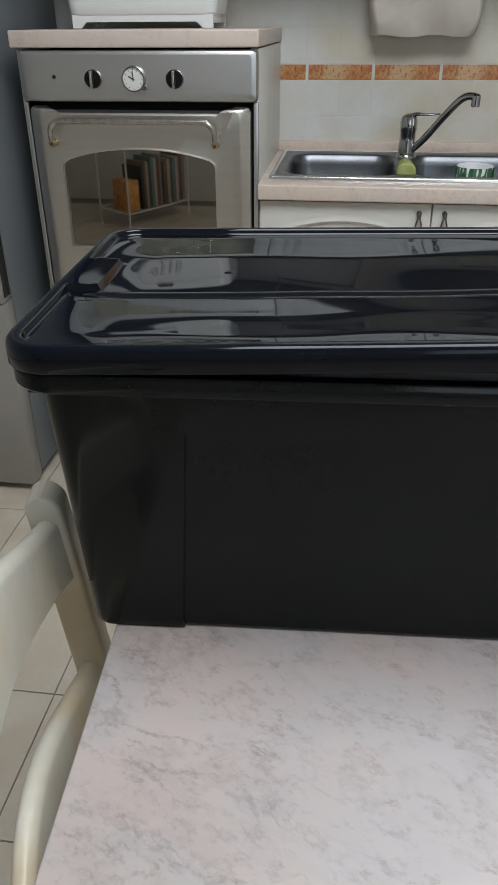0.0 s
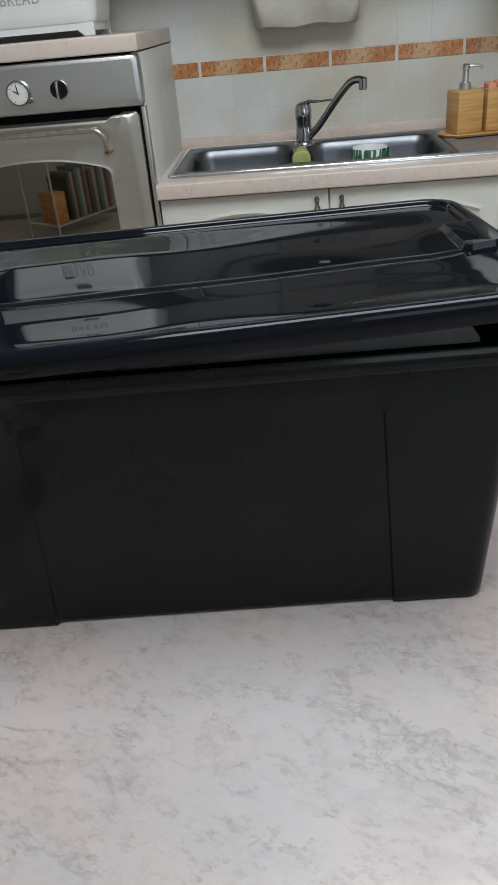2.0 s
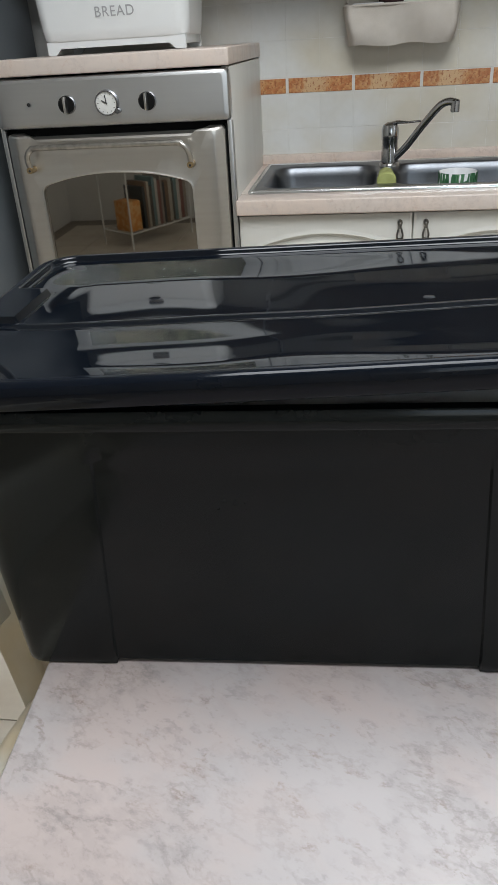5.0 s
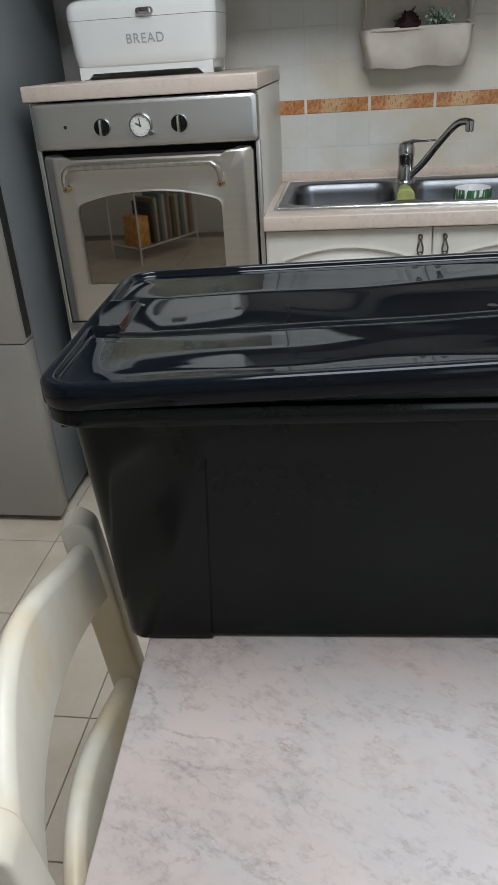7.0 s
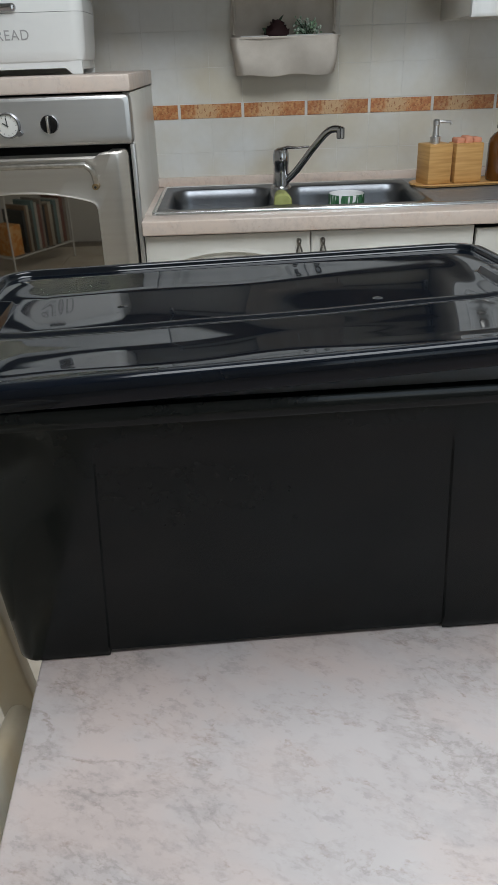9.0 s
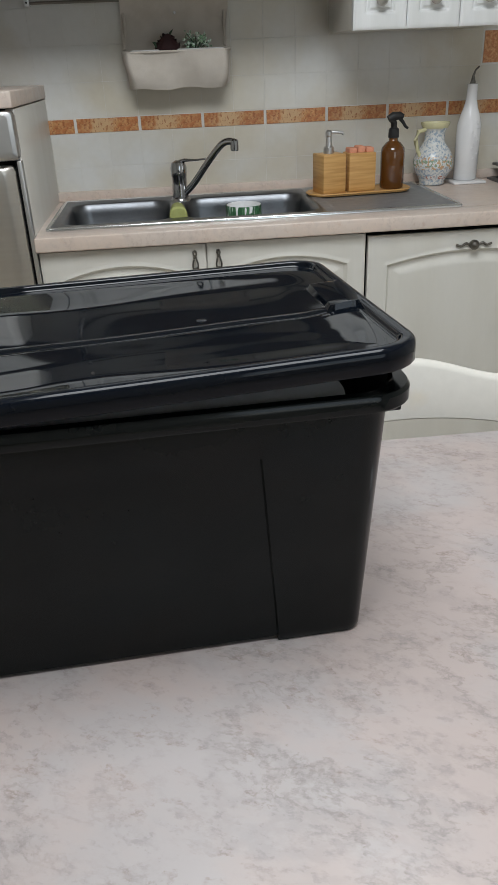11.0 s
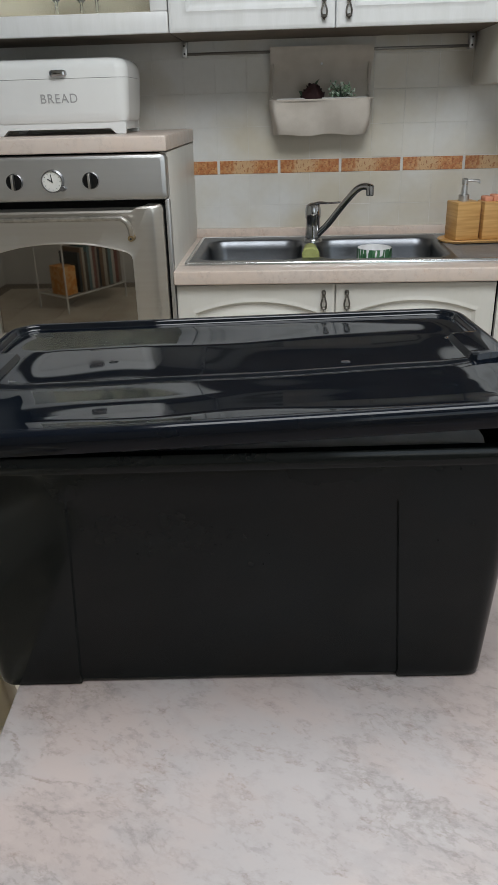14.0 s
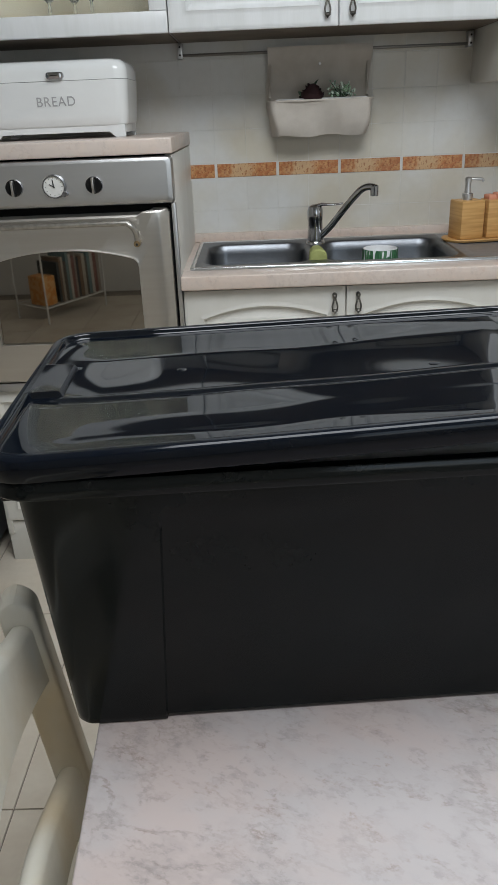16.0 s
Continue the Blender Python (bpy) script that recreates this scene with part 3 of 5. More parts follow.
part("side_frame", box(-0.131, -0.1215, 2.424, 2.45, 0.60, 1.082, 0.001), M_STEEL, ov)
part("door_gasket", box(-0.1213, -0.1183, 2.432, 2.45, 0.60, 1.082, 0.0005), M_DARK, ov)
part("side_frame", box(0.4465, 0.457, 2.424, 2.45, 0.60, 1.082, 0.001), M_STEEL, ov)
part("door_gasket", box(0.4405, 0.4462, 2.430, 2.45, 0.60, 1.082, 0.0005), M_DARK, ov)
part("lower_frame", box(-0.131, 0.457, 2.424, 2.4365, 0.582, 0.6060, 0.002), M_STEEL, ov)

# the door: rings from its outline to the arched window
DX0, DX1, DZ0, DZ1 = -0.118, 0.440, 0.610, 1.072
WX0, WX1, WZ0, WZ1 = -0.040, 0.350, 0.725, 0.972


def door_loop(ix, iz, y, n=40):
    """Outline of the door with rounded, slightly raised upper corners."""
    x0, x1, z0, z1 = DX0 + ix, DX1 - ix, DZ0 + iz, DZ1 - iz
    rc_ = 0.013

    def top(x):
        e = min(x1 - x, x - x0)
        z = z1 - 0.009 * smooth01(0.044, 0.056, e)
        return z - (rc_ - math.sqrt(max(0.0, rc_ ** 2 - (rc_ - e) ** 2)) if e < rc_ else 0.0)
    pts = [(x0 + (x1 - x0) * k / n, y, z0) for k in range(n)]
    pts += [(x1, y, z0 + (top(x1) - z0) * k / n) for k in range(n)]
    for k in range(n):
        s = k / n
        s -= 0.115 * math.sin(2 * math.pi * s)
        x = x1 - (x1 - x0) * s
        pts.append((x, y, top(x)))
    pts += [(x0, y, top(x0) - (top(x0) - z0) * k / n) for k in range(n)]
    return pts


def window_loop(grow, y, n=40):
    x0, x1, z0 = WX0 - grow, WX1 + grow, WZ0 - grow
    xc, half = (x0 + x1) / 2, (x1 - x0) / 2
    rr_ = 0.016
    top = lambda x: WZ1 + grow - 0.030 * abs((x - xc) / half) ** 2.2 - (rr_ - math.sqrt(max(0.0, rr_ ** 2 - max(0.0, rr_ - half + abs(x - xc)) ** 2)))
    pts = [(x0 + (x1 - x0) * k / n, y, z0) for k in range(n)]
    pts += [(x1, y, z0 + (top(x1) - z0) * k / n) for k in range(n)]
    arc = [k / n - 0.115 * math.sin(2 * math.pi * k / n) for k in range(n)]
    pts += [(x1 - (x1 - x0) * s, y, top(x1 - (x1 - x0) * s)) for s in arc]
    pts += [(x0, y, top(x0) - (top(x0) - z0) * k / n) for k in range(n)]
    return pts


def between(a, b, f, y):
    return [(p[0] + (q[0] - p[0]) * f, y, p[2] + (q[2] - p[2]) * f) for p, q in zip(a, b)]


bm = loft([door_loop(0.0, 0.0, 2.446), door_loop(0.0, 0.0, 2.424), door_loop(0.002, 0.002, 2.4205), door_loop(0.019, 0.0045, 2.4105), door_loop(0.023, 0.007, 2.4085), door_loop(0.028, 0.010, 2.407),
           between(door_loop(0.028, 0.010, 0), window_loop(0.012, 0), 0.5, 2.407), window_loop(0.006, 2.407), window_loop(0.003, 2.4055), window_loop(0.001, 2.4065), window_loop(0.0, 2.416)])
od = part("door", bm, M_STEELW, ov, "warm satin steel door frame", auto=25)
part("glass", loft([window_loop(0.001, 2.4155)], cap1=True), M_OVENGLASS, od, "dark mirror-like glass", smooth=False)
bend_pts = [(-0.0565, 2.3880, 0.994), (-0.0570, 2.3835, 1.002), (-0.0560, 2.3780, 1.016), (-0.0505, 2.3745, 1.0305), (-0.0380, 2.3740, 1.0395), (-0.0200, 2.3740, 1.0425)]
for side in (0, 1):
    sx = 0.356 if side else -0.056
    fl = part("bracket", disc_y(sx, 0.989, 2.3785, 2.4085, 0.0084, 16), M_BRASS, od, "aged brass handle foot")
    part("screw", disc_y(sx, 0.988, 2.3772, 2.3790, 0.0030, 10), M_RUBBER, fl)
pts_h = bend_pts + [(0.15, 2.3735, 1.0430)] + [(0.30 - x, y, z) for x, y, z in reversed(bend_pts)]
part("handle", tube(flowing(pts_h, 4), 0.0070, 14), M_KNOBSILVER, od, "steel towel-bar handle", auto=60)

# ---- bread bin ----
bb = thing("bread_bin", (0.143, 2.74, 1.241), "white enamel bread bin on the oven worktop", "bread bin", shift=(-0.012, 0, 0), wide=1.004)


def bin_loop(z, g, r=0.034):
    return rrect(-0.064 + g, 0.350 - g, 2.628 + g, 2.86 - g, r, z, 8)


part("body", loft([bin_loop(1.272, 0.012), bin_loop(1.276, 0.009), bin_loop(1.30, 0.006), bin_loop(1.3845, 0.0)], True, True), M_ENAMEL, bb)
lid_b = part("lid", loft([bin_loop(1.3855, 0.0), bin_loop(1.409, 0.0), bin_loop(1.420, 0.003), bin_loop(1.428, 0.009), bin_loop(1.433, 0.018), bin_loop(1.436, 0.032)], True, True), M_ENAMEL, bb, "white enamel lid", auto=50)
part("clasp", loft([upright(0.1395 + g, 0.1855 - g, 1.389 + g, 1.4065 - g, 0.0075, y) for g, y in ((0.0, 2.630), (0.0, 2.618), (0.002, 2.6145), (0.006, 2.6125), (0.0080, 2.6120))], cap1=True), M_CHROME, lid_b, "chrome clasp")
for fy in (2.642, 2.838):
    bm = bmesh.new()
    outline = [(-0.044, 1.2410), (-0.022, 1.2410), (-0.006, 1.2555), (0.290, 1.2555), (0.306, 1.2410), (0.334, 1.2410), (0.334, 1.2722), (-0.044, 1.2722)]
    part("stand_plate", loft([[(x, y, z) for x, z in outline] for y in (fy, fy + 0.010)], True, True, bm), M_ENAMEL, bb, smooth=False)
for fx in (-0.044, 0.322):
    part("stand_side", box(fx, fx + 0.012, 2.6525, 2.8375, 1.252, 1.2722, 0.001), M_ENAMEL, bb)
letters("BREAD", 0.034, (0.1548, 2.6308, 1.334), (94.3, 0, 0), M_LETTER, bb, squeeze=0.95)

# ---- base units and worktop ----
CT, CB = 0.893, 0.855


def fork_drop(x, y, top, tall, parent):
    """A drop handle: a knuckle, two bowed prongs and a flared foot with a pointed tip."""
    bm = lathe(((0.001, 0.006), (0.0046, 0.003), (0.0050, -0.002), (0.0030, -0.007)), (x, y, top - 0.005), 12)
    for sg in (-1, 1):
        tube(flowing([(x + sg * 0.0016, y, top - 0.010), (x + sg * 0.0038, y - 0.002, top - 0.35 * tall), (x + sg * 0.0072, y - 0.003, top - 0.62 * tall), (x + sg * 0.0060, y - 0.002, top - 0.84 * tall)], 4), 0.0024, 8, bm=bm)
    part("drop", bm, M_PEWTER, parent, auto=60)
    part("finial", lathe(((0.0008, -0.009), (0.0030, -0.005), (0.0085, -0.001), (0.0075, 0.003), (0.0030, 0.005)), (x, y - 0.002, top - 0.88 * tall), 12), M_PEWTER, parent, auto=60)


sink_cab = thing("sink_cabinet", (0.91, 2.72, 0), "cream sink cabinet with two arched doors", "cabinet", "base cabinets")
part("body", box(0.466, 1.352, 2.452, 2.46, 0.10, 0.845, 0.001), M_CREAM, sink_cab)
part("plinth", box(0.462, 1.97, 2.475, 2.49, 0.0, 0.10, 0.001), M_CREAM, sink_cab)
for x0, x1, hx in ((0.470, 0.912, 0.882), (0.916, 1.3545, 0.946)):
    d = part("door", arched(x0, x1, 0.105, 0.848, 2.434, 0.055, 0.030), M_CREAM, sink_cab)
    h = part("handle", disc_y(hx, 0.826, 2.421, 2.434, 0.0065, 14), M_PEWTER, d, "pewter drop handle")
    fork_drop(hx, 2.421, 0.828, 0.050, h)

dw = thing("dishwasher", (1.66, 2.72, 0), "built-in dishwasher behind a cream arched door", "dishwasher", "base cabinets")
# body coloured near-black for the shade in the gaps round the door
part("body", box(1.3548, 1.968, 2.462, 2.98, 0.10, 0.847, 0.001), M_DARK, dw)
d = part("door", arched(1.3625, 1.965, 0.105, 0.8395, 2.434, 0.060, 0.030), M_CREAM, dw)
part("seal", box(1.3625, 1.968, 2.446, 2.460, 0.8400, 0.850, 0.001), M_DARK, dw)
h = part("handle", lathe(((0.004, -0.016), (0.013, -0.010), (0.014, 0.0), (0.010, 0.008), (0.004, 0.012)), (0, 0, 0), 16), M_PEWTER, d, "pewter knob with scrolled wings")
h.matrix_basis = pose(1.664, 2.424, 0.800, 90, 0, 0)
for sg in (-1, 1):
    w = part("wing", tube(flowing([(1.664 + sg * 0.010, 2.43, 0.798), (1.664 + sg * 0.024, 2.428, 0.805), (1.664 + sg * 0.037, 2.428, 0.798), (1.664 + sg * 0.051, 2.430, 0.802)]), 0.0034, 8), M_PEWTER, d)

end_cab = thing("hob_cabinet", (2.3, 2.72, 0), "cream base cabinet below the hob", "cabinet", "base cabinets")
part("body", box(1.972, 2.60, 2.454, 2.98, 0.10, 0.847, 0.001), M_CREAM, end_cab)
part("door", arched(1.975, 2.565, 0.105, 0.838, 2.434, 0.060, 0.030, 0.008), M_CREAM, end_cab)

# worktop with the cut-out for the bowls
wt = thing("worktop", (1.53, 2.7, CB), "pinkish marbled laminate worktop with rounded edge", "worktop")
part("front_edge", box(0.467, 2.60, 2.410, 2.500, CB, CT, 0.004, 3), M_TOP, wt)
part("back_strip", box(0.467, 2.60, 2.935, 3.004, CB, CT - 0.0002, 0.001), M_TOP, wt)
part("end_strip", box(0.467, 0.500, 2.5005, 2.9345, CB, CT - 0.0001, 0.0), M_TOP, wt, smooth=False)
part("slab", box(1.262, 2.60, 2.5005, 2.9345, CB, CT - 0.0001, 0.0), M_TOP, wt, smooth=False)
single("worktop_upstand", box(0.464, 2.60, 2.982, 3.003, CT + 0.0005, 0.922, 0.003), M_TOP, "laminate upstand strip along the wall", "trim", kind="structure")

# ---- sink ----
sk = thing("sink", (1.06, 2.72, CT), "steel double-bowl sink with drainer set in the worktop", "sink")


def bowl(name, x0, x1, ox0, ox1):
    y0, y1, oy0, oy1 = 2.530, 2.872, 2.490, 2.943
    z = CT + 0.007
    outer = []
    for px, py, _ in rrect(x0, x1, y0, y1, 0.055, z, 8):
        # push each point of the bowl's outline out to the deck's rectangle
        cx, cy = (x0 + x1) / 2, (y0 + y1) / 2
        qx, qy = px - cx, py - cy
        s = min(((ox1 - cx) if qx > 0 else (cx - ox0)) / max(1e-6, abs(qx)), ((oy1 - cy) if qy > 0 else (cy - oy0)) / max(1e-6, abs(qy)))
        outer.append((cx + qx * s, cy + qy * s, z))
    loops = [outer, rrect(x0 - 0.006, x1 + 0.006, y0 - 0.006, y1 + 0.006, 0.06, z + 0.0005, 8), rrect(x0, x1, y0, y1, 0.055, z - 0.004, 8),
             rrect(x0 + 0.004, x1 - 0.004, y0 + 0.004, y1 - 0.004, 0.055, z - 0.03, 8),
             rrect(x0 + 0.012, x1 - 0.012, y0 + 0.012, y1 - 0.012, 0.05, z - 0.13, 8), rrect(x0 + 0.04, x1 - 0.04, y0 + 0.04, y1 - 0.04, 0.04, z - 0.155, 8)]
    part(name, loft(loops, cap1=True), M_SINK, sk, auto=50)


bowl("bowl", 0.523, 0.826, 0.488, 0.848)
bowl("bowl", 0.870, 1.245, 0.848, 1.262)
bm = bmesh.new()
nx = 60
row = []
for i in range(nx + 1):
    x = 1.262 + (1.646 - 1.262) * i / nx
    row.append([(x, y, CT + 0.007 - (0.003 if 0.03 < (x - 1.262) < 0.35 and 2.52 < y < 2.915 else 0)) for y in (2.490, 2.515, 2.525, 2.91, 2.92, 2.943)])
loft(row, bm=bm, closed=False)
part("drainer", bm, M_DRAIN, sk, "finely grained steel drainer", auto=50)
bm = bmesh.new()
rim = [rrect(0.488 - g, 1.646 + g, 2.490 - g, 2.943 + g, 0.012 + g, z, 4) for g, z in ((0.001, CT + 0.0006), (0.001, CT + 0.006), (-0.002, CT + 0.009), (-0.008, CT + 0.0092), (-0.012, CT + 0.0068))]
part("rim", loft(rim, bm=bm), M_RIM, sk, "polished raised rim", auto=60)
for cx in (0.675, 1.06):
    part("drain", lathe(((0.034, -0.1485), (0.030, -0.145), (0.012, -0.147)), (cx, 2.70, CT), 20), M_CHROME, sk)

tp = thing("kitchen_tap", (0.866, 2.835, CT), "chrome single-lever mixer tap behind the sink", "tap")
B = Vector((0.862, 2.838, CT + 0.007))
part("base", lathe(((0.031, 0), (0.030, 0.006), (0.0255, 0.011), (0.0235, 0.045), (0.0230, 0.070), (0.0245, 0.074), (0.0250, 0.098), (0.021, 0.112), (0.009, 0.119)), B, 24), M_CHROME, tp)
part("lever", tube([B + Vector((0.0, 0, 0.113)), B + Vector((0.020, -0.006, 0.119)), B + Vector((0.05, -0.014, 0.118)), B + Vector((0.085, -0.022, 0.121))], [0.012, 0.010, 0.006, 0.0055], 12, flat=0.55), M_CHROME, tp)
sp = [B + Vector((0.012, -0.008, 0.020)), B + Vector((0.045, -0.030, 0.055)), B + Vector((0.085, -0.056, 0.110)), B + Vector((0.118, -0.078, 0.152)), B + Vector((0.136, -0.089, 0.169)), B + Vector((0.152, -0.098, 0.174)), B + Vector((0.166, -0.105, 0.172))]
part("spout", tube(flowing(sp, 4), 0.0103, 14), M_CHROME, tp, auto=60)
part("nozzle", lathe(((0.0105, -0.024), (0.012, -0.022), (0.012, 0.004), (0.008, 0.008)), B + Vector((0.167, -0.106, 0.172)), 16), M_CHROME, tp)

sg = bmesh.new()
loops = [[(0.848 + 0.026 * s * math.cos(a) * (1 - 0.08 * k), 2.55 + 0.030 * k + 0.0, CT + 0.006 + (0.030 * s) * max(0.0, math.sin(a)) ** 0.6) for a in (math.pi * j / 14 for j in range(15))] for k, s in ((0, 0.85), (0.15, 1), (2.5, 1.0), (2.9, 0.8))]
loft(loops, True, True, sg)
single("sponge", sg, M_GREENSP, "olive-green sponge on the divider between the bowls", "sponge")

cup = thing("mug", (1.045, 2.69, CT - 0.148), "white mug printed with dark green leaves in the bowl", "mug")
C = (1.045, 2.69, CT - 0.148)
part("wall", lathe(((0.042, 0), (0.048, 0.006), (0.051, 0.06), (0.052, 0.156), (0.0505, 0.158), (0.048, 0.152), (0.045, 0.012)), C, 32), M_PORC, cup, auto=50)
random.seed(21)
for k in range(27):
    a0, lean, w0 = k * 2 * math.pi / 27 + random.uniform(-0.10, 0.10), random.uniform(-0.35, 0.35), random.uniform(0.15, 0.22)
    z0, z1 = (0.088, random.uniform(0.162, 0.178)) if k % 3 else (random.uniform(0.10, 0.108), 0.168)
    rl_ = 0.0525 + 0.00015 * (k % 3)
    bm = bmesh.new()
    L, R_ = [], []
    for i in range(13):
        f = i / 12 * min(1.0, (0.1572 - z0) / (z1 - z0))
        for lst, s in ((L, -1), (R_, 1)):
            a = a0 + lean * f + s * (w0 * math.sin(math.pi * (f * 0.98 + 0.01) ** 1.9) ** 0.55 + 0.006)
            lst.append((C[0] + rl_ * math.cos(a), C[1] + rl_ * math.sin(a), C[2] + z0 + (z1 - z0) * f))
    loft([L, R_], bm=bm, closed=False)
    part("leaf_print", bm, M_LEAF if k % 4 else M_LEAF2, cup)

# ---- things on the drainer and worktop ----
tz = CT + 0.0075
tray = single("tray", loft([rrect(1.2670, 1.5910, 2.7770, 2.8870, 0.052, tz, 10), rrect(1.2610, 1.5970, 2.7710, 2.8930, 0.056, tz + 0.006, 10), rrect(1.2630, 1.5950, 2.7730, 2.8910, 0.054, tz + 0.009, 10), rrect(1.280, 1.5890, 2.7790, 2.8850, 0.05, tz + 0.006, 10)], True, True),
              M_BAMBOO, "oval bamboo tray on the drainer", "tray")
tz2 = tz + 0.0062
sd = thing("soap_dispenser", (1.3270, 2.8480, tz2), "square bamboo soap dispenser with steel pump", "dispenser")
part("body", box(1.2990, 1.3760, 2.7970, 2.8740, tz2, tz2 + 0.113, 0.003), M_BAMBOO, sd)
part("collar", lathe(((0.016, 0), (0.016, 0.018), (0.010, 0.020), (0.008, 0.048), (0.010, 0.050), (0.010, 0.062), (0.006, 0.066)), (1.3350, 2.8360, tz2 + 0.113), 18), M_STEEL, sd)
part("spout", tube([(1.3350, 2.8360, tz2 + 0.171), (1.3500, 2.8310, tz2 + 0.173), (1.3740, 2.8240, tz2 + 0.171), (1.3780, 2.8230, tz2 + 0.165)], 0.0045, 10), M_STEEL, sd)
hd = thing("sponge_holder", (1.4270, 2.8520, tz2), "square bamboo box holding salmon sponges", "holder")
part("body", box(1.3825, 1.4690, 2.8070, 2.8740, tz2, tz2 + 0.112, 0.003), M_BAMBOO, hd)
for k in range(3):
    part("sponge", box(1.3870 + 0.027 * k, 1.4120 + 0.027 * k, 2.8190, 2.8630, tz2 + 0.108, tz2 + 0.126 + 0.004 * (k % 2), 0.005, 3), M_SALMON, hd, "salmon sponge")

sb = thing("spray_bottle", (1.5320, 2.8570, tz2), "brown amber glass bottle with black trigger", "bottle")
part("glass", lathe(((0.033, 0.0), (0.0370, 0.005), (0.0375, 0.110), (0.0345, 0.124), (0.023, 0.138), (0.0140, 0.1435), (0.0140, 0.153)), (1.5320, 2.8350, tz2), 32), M_AMBER, sb, auto=60)
part("collar", lathe(((0.016, 0.0), (0.017, 0.002), (0.0155, 0.026), (0.010, 0.030)), (1.5320, 2.8350, tz2 + 0.1527), 20), M_RUBBER, sb)
hb = tube([(1.5320, 2.8350, tz2 + 0.1766), (1.5310, 2.8340, tz2 + 0.1950), (1.5250, 2.8340, tz2 + 0.2079)], [0.009, 0.010, 0.012], 12)
part("head", tube([(1.5140, 2.8340, tz2 + 0.2079), (1.5270, 2.8340, tz2 + 0.2144), (1.5490, 2.8320, tz2 + 0.2171), (1.5590, 2.8310, tz2 + 0.2134)], [0.011, 0.014, 0.011, 0.007], 12, bm=hb), M_RUBBER, sb, auto=60)
part("trigger", tube([(1.5490, 2.8320, tz2 + 0.2079), (1.5590, 2.8310, tz2 + 0.1969), (1.5670, 2.8300, tz2 + 0.1840), (1.5750, 2.8290, tz2 + 0.1785)], [0.006, 0.005, 0.0045, 0.004], 10), M_RUBBER, sb)


def turned(ob, deg, shift, tall=1.0):
    """Turns a thing about its own base and shifts it."""
    ob.matrix_basis = Matrix.Translation(shift) @ ob.matrix_basis @ Matrix.Rotation(radians(deg), 4, "Z") @ Matrix.Diagonal((1, 1, tall, 1))


turned(tray, 5, (-0.008, -0.030, 0))
turned(sd, 15, (-0.014, -0.041, 0))
turned(hd, 7, (-0.005, -0.034, 0))
turned(sb, 5, (-0.005, -0.027, 0), 0.965)

jg = thing("majolica_jug", (1.70, 2.93, CT), "painted white majolica jug with yellow rim", "jug")
J = (1.696, 2.912, CT + 0.001)
part("body", lathe(((0.036, 0.0), (0.041, 0.004), (0.040, 0.012), (0.045, 0.022), (0.058, 0.042), (0.0645, 0.063), (0.063, 0.080), (0.053, 0.104), (0.038, 0.124), (0.0325, 0.134), (0.0315, 0.156), (0.037, 0.172), (0.044, 0.183), (0.042, 0.185), (0.030, 0.172)), J, 36), M_POT, jg, auto=60)
part("rim", lathe(((0.0395, 0.173), (0.0455, 0.184), (0.046, 0.190), (0.042, 0.190), (0.036, 0.176)), J, 36, cap=False), M_YELLOW, jg, "yellow glazed rim")
a0 = Vector(J)
part("handle", tube([a0 + Vector((-0.036, -0.012, 0.170)), a0 + Vector((-0.062, -0.02, 0.165)), a0 + Vector((-0.070, -0.022, 0.140)), a0 + Vector((-0.060, -0.02, 0.108)), a0 + Vector((-0.052, -0.02, 0.092))], [0.006, 0.007, 0.007, 0.006, 0.006], 10), M_YELLOW, jg, "yellow glazed handle")

single("ceramic_coaster", box(1.757, 1.866, 2.866, 2.972, CT + 0.0005, CT + 0.009, 0.003), M_PORC, "square white ceramic coaster under the bottle", "coaster")
ob_ = thing("oil_bottle", (1.835, 2.93, CT + 0.0095), "tall white ceramic oil bottle with metal pourer", "bottle")
O3 = (1.811, 2.920, CT + 0.0095)
part("body", lathe(((0.033, 0), (0.0375, 0.004), (0.0385, 0.144), (0.038, 0.168), (0.032, 0.194), (0.022, 0.221), (0.017, 0.243), (0.016, 0.283), (0.017, 0.286), (0.011, 0.288)), O3, 32), M_PORC, ob_, auto=60)
for k in range(9):
    zz = 0.070 + 0.013 * k
    a = radians(-75 + 18 * math.sin(k * 1.9))
    part("relief", lathe(((0.001, -0.005), (0.0034, -0.0025), (0.0034, 0.0025), (0.001, 0.005)), (O3[0] + 0.0368 * math.cos(a), O3[1] + 0.0368 * math.sin(a), O3[2] + zz), 8), M_PORC, ob_)
part("pourer", tube([(O3[0], O3[1], O3[2] + 0.286), (O3[0], O3[1], O3[2] + 0.310), (O3[0] + 0.004, O3[1] - 0.004, O3[2] + 0.326), (O3[0] + 0.012, O3[1] - 0.012, O3[2] + 0.336)], [0.010, 0.004, 0.003, 0.0025], 10), M_PEWTER, ob_)

hob = thing("hob", (2.2, 2.72, CT), "steel gas hob with black burners under a dark cover", "hob")
part("tray", loft([rrect(1.905, 2.475, 2.475, 2.965, 0.01, CT + 0.0006, 4), rrect(1.905, 2.475, 2.475, 2.965, 0.01, CT + 0.006, 4), rrect(1.915, 2.465, 2.485, 2.955, 0.01, CT + 0.008, 4), rrect(1.925, 2.455, 2.495, 2.945, 0.01, CT + 0.004, 4)], True, True), M_SINK, hob)
part("bed", box(1.93, 2.45, 2.50, 2.94, CT + 0.0045, CT + 0.0075, 0.001), M_HOB, hob, "black glass bed")
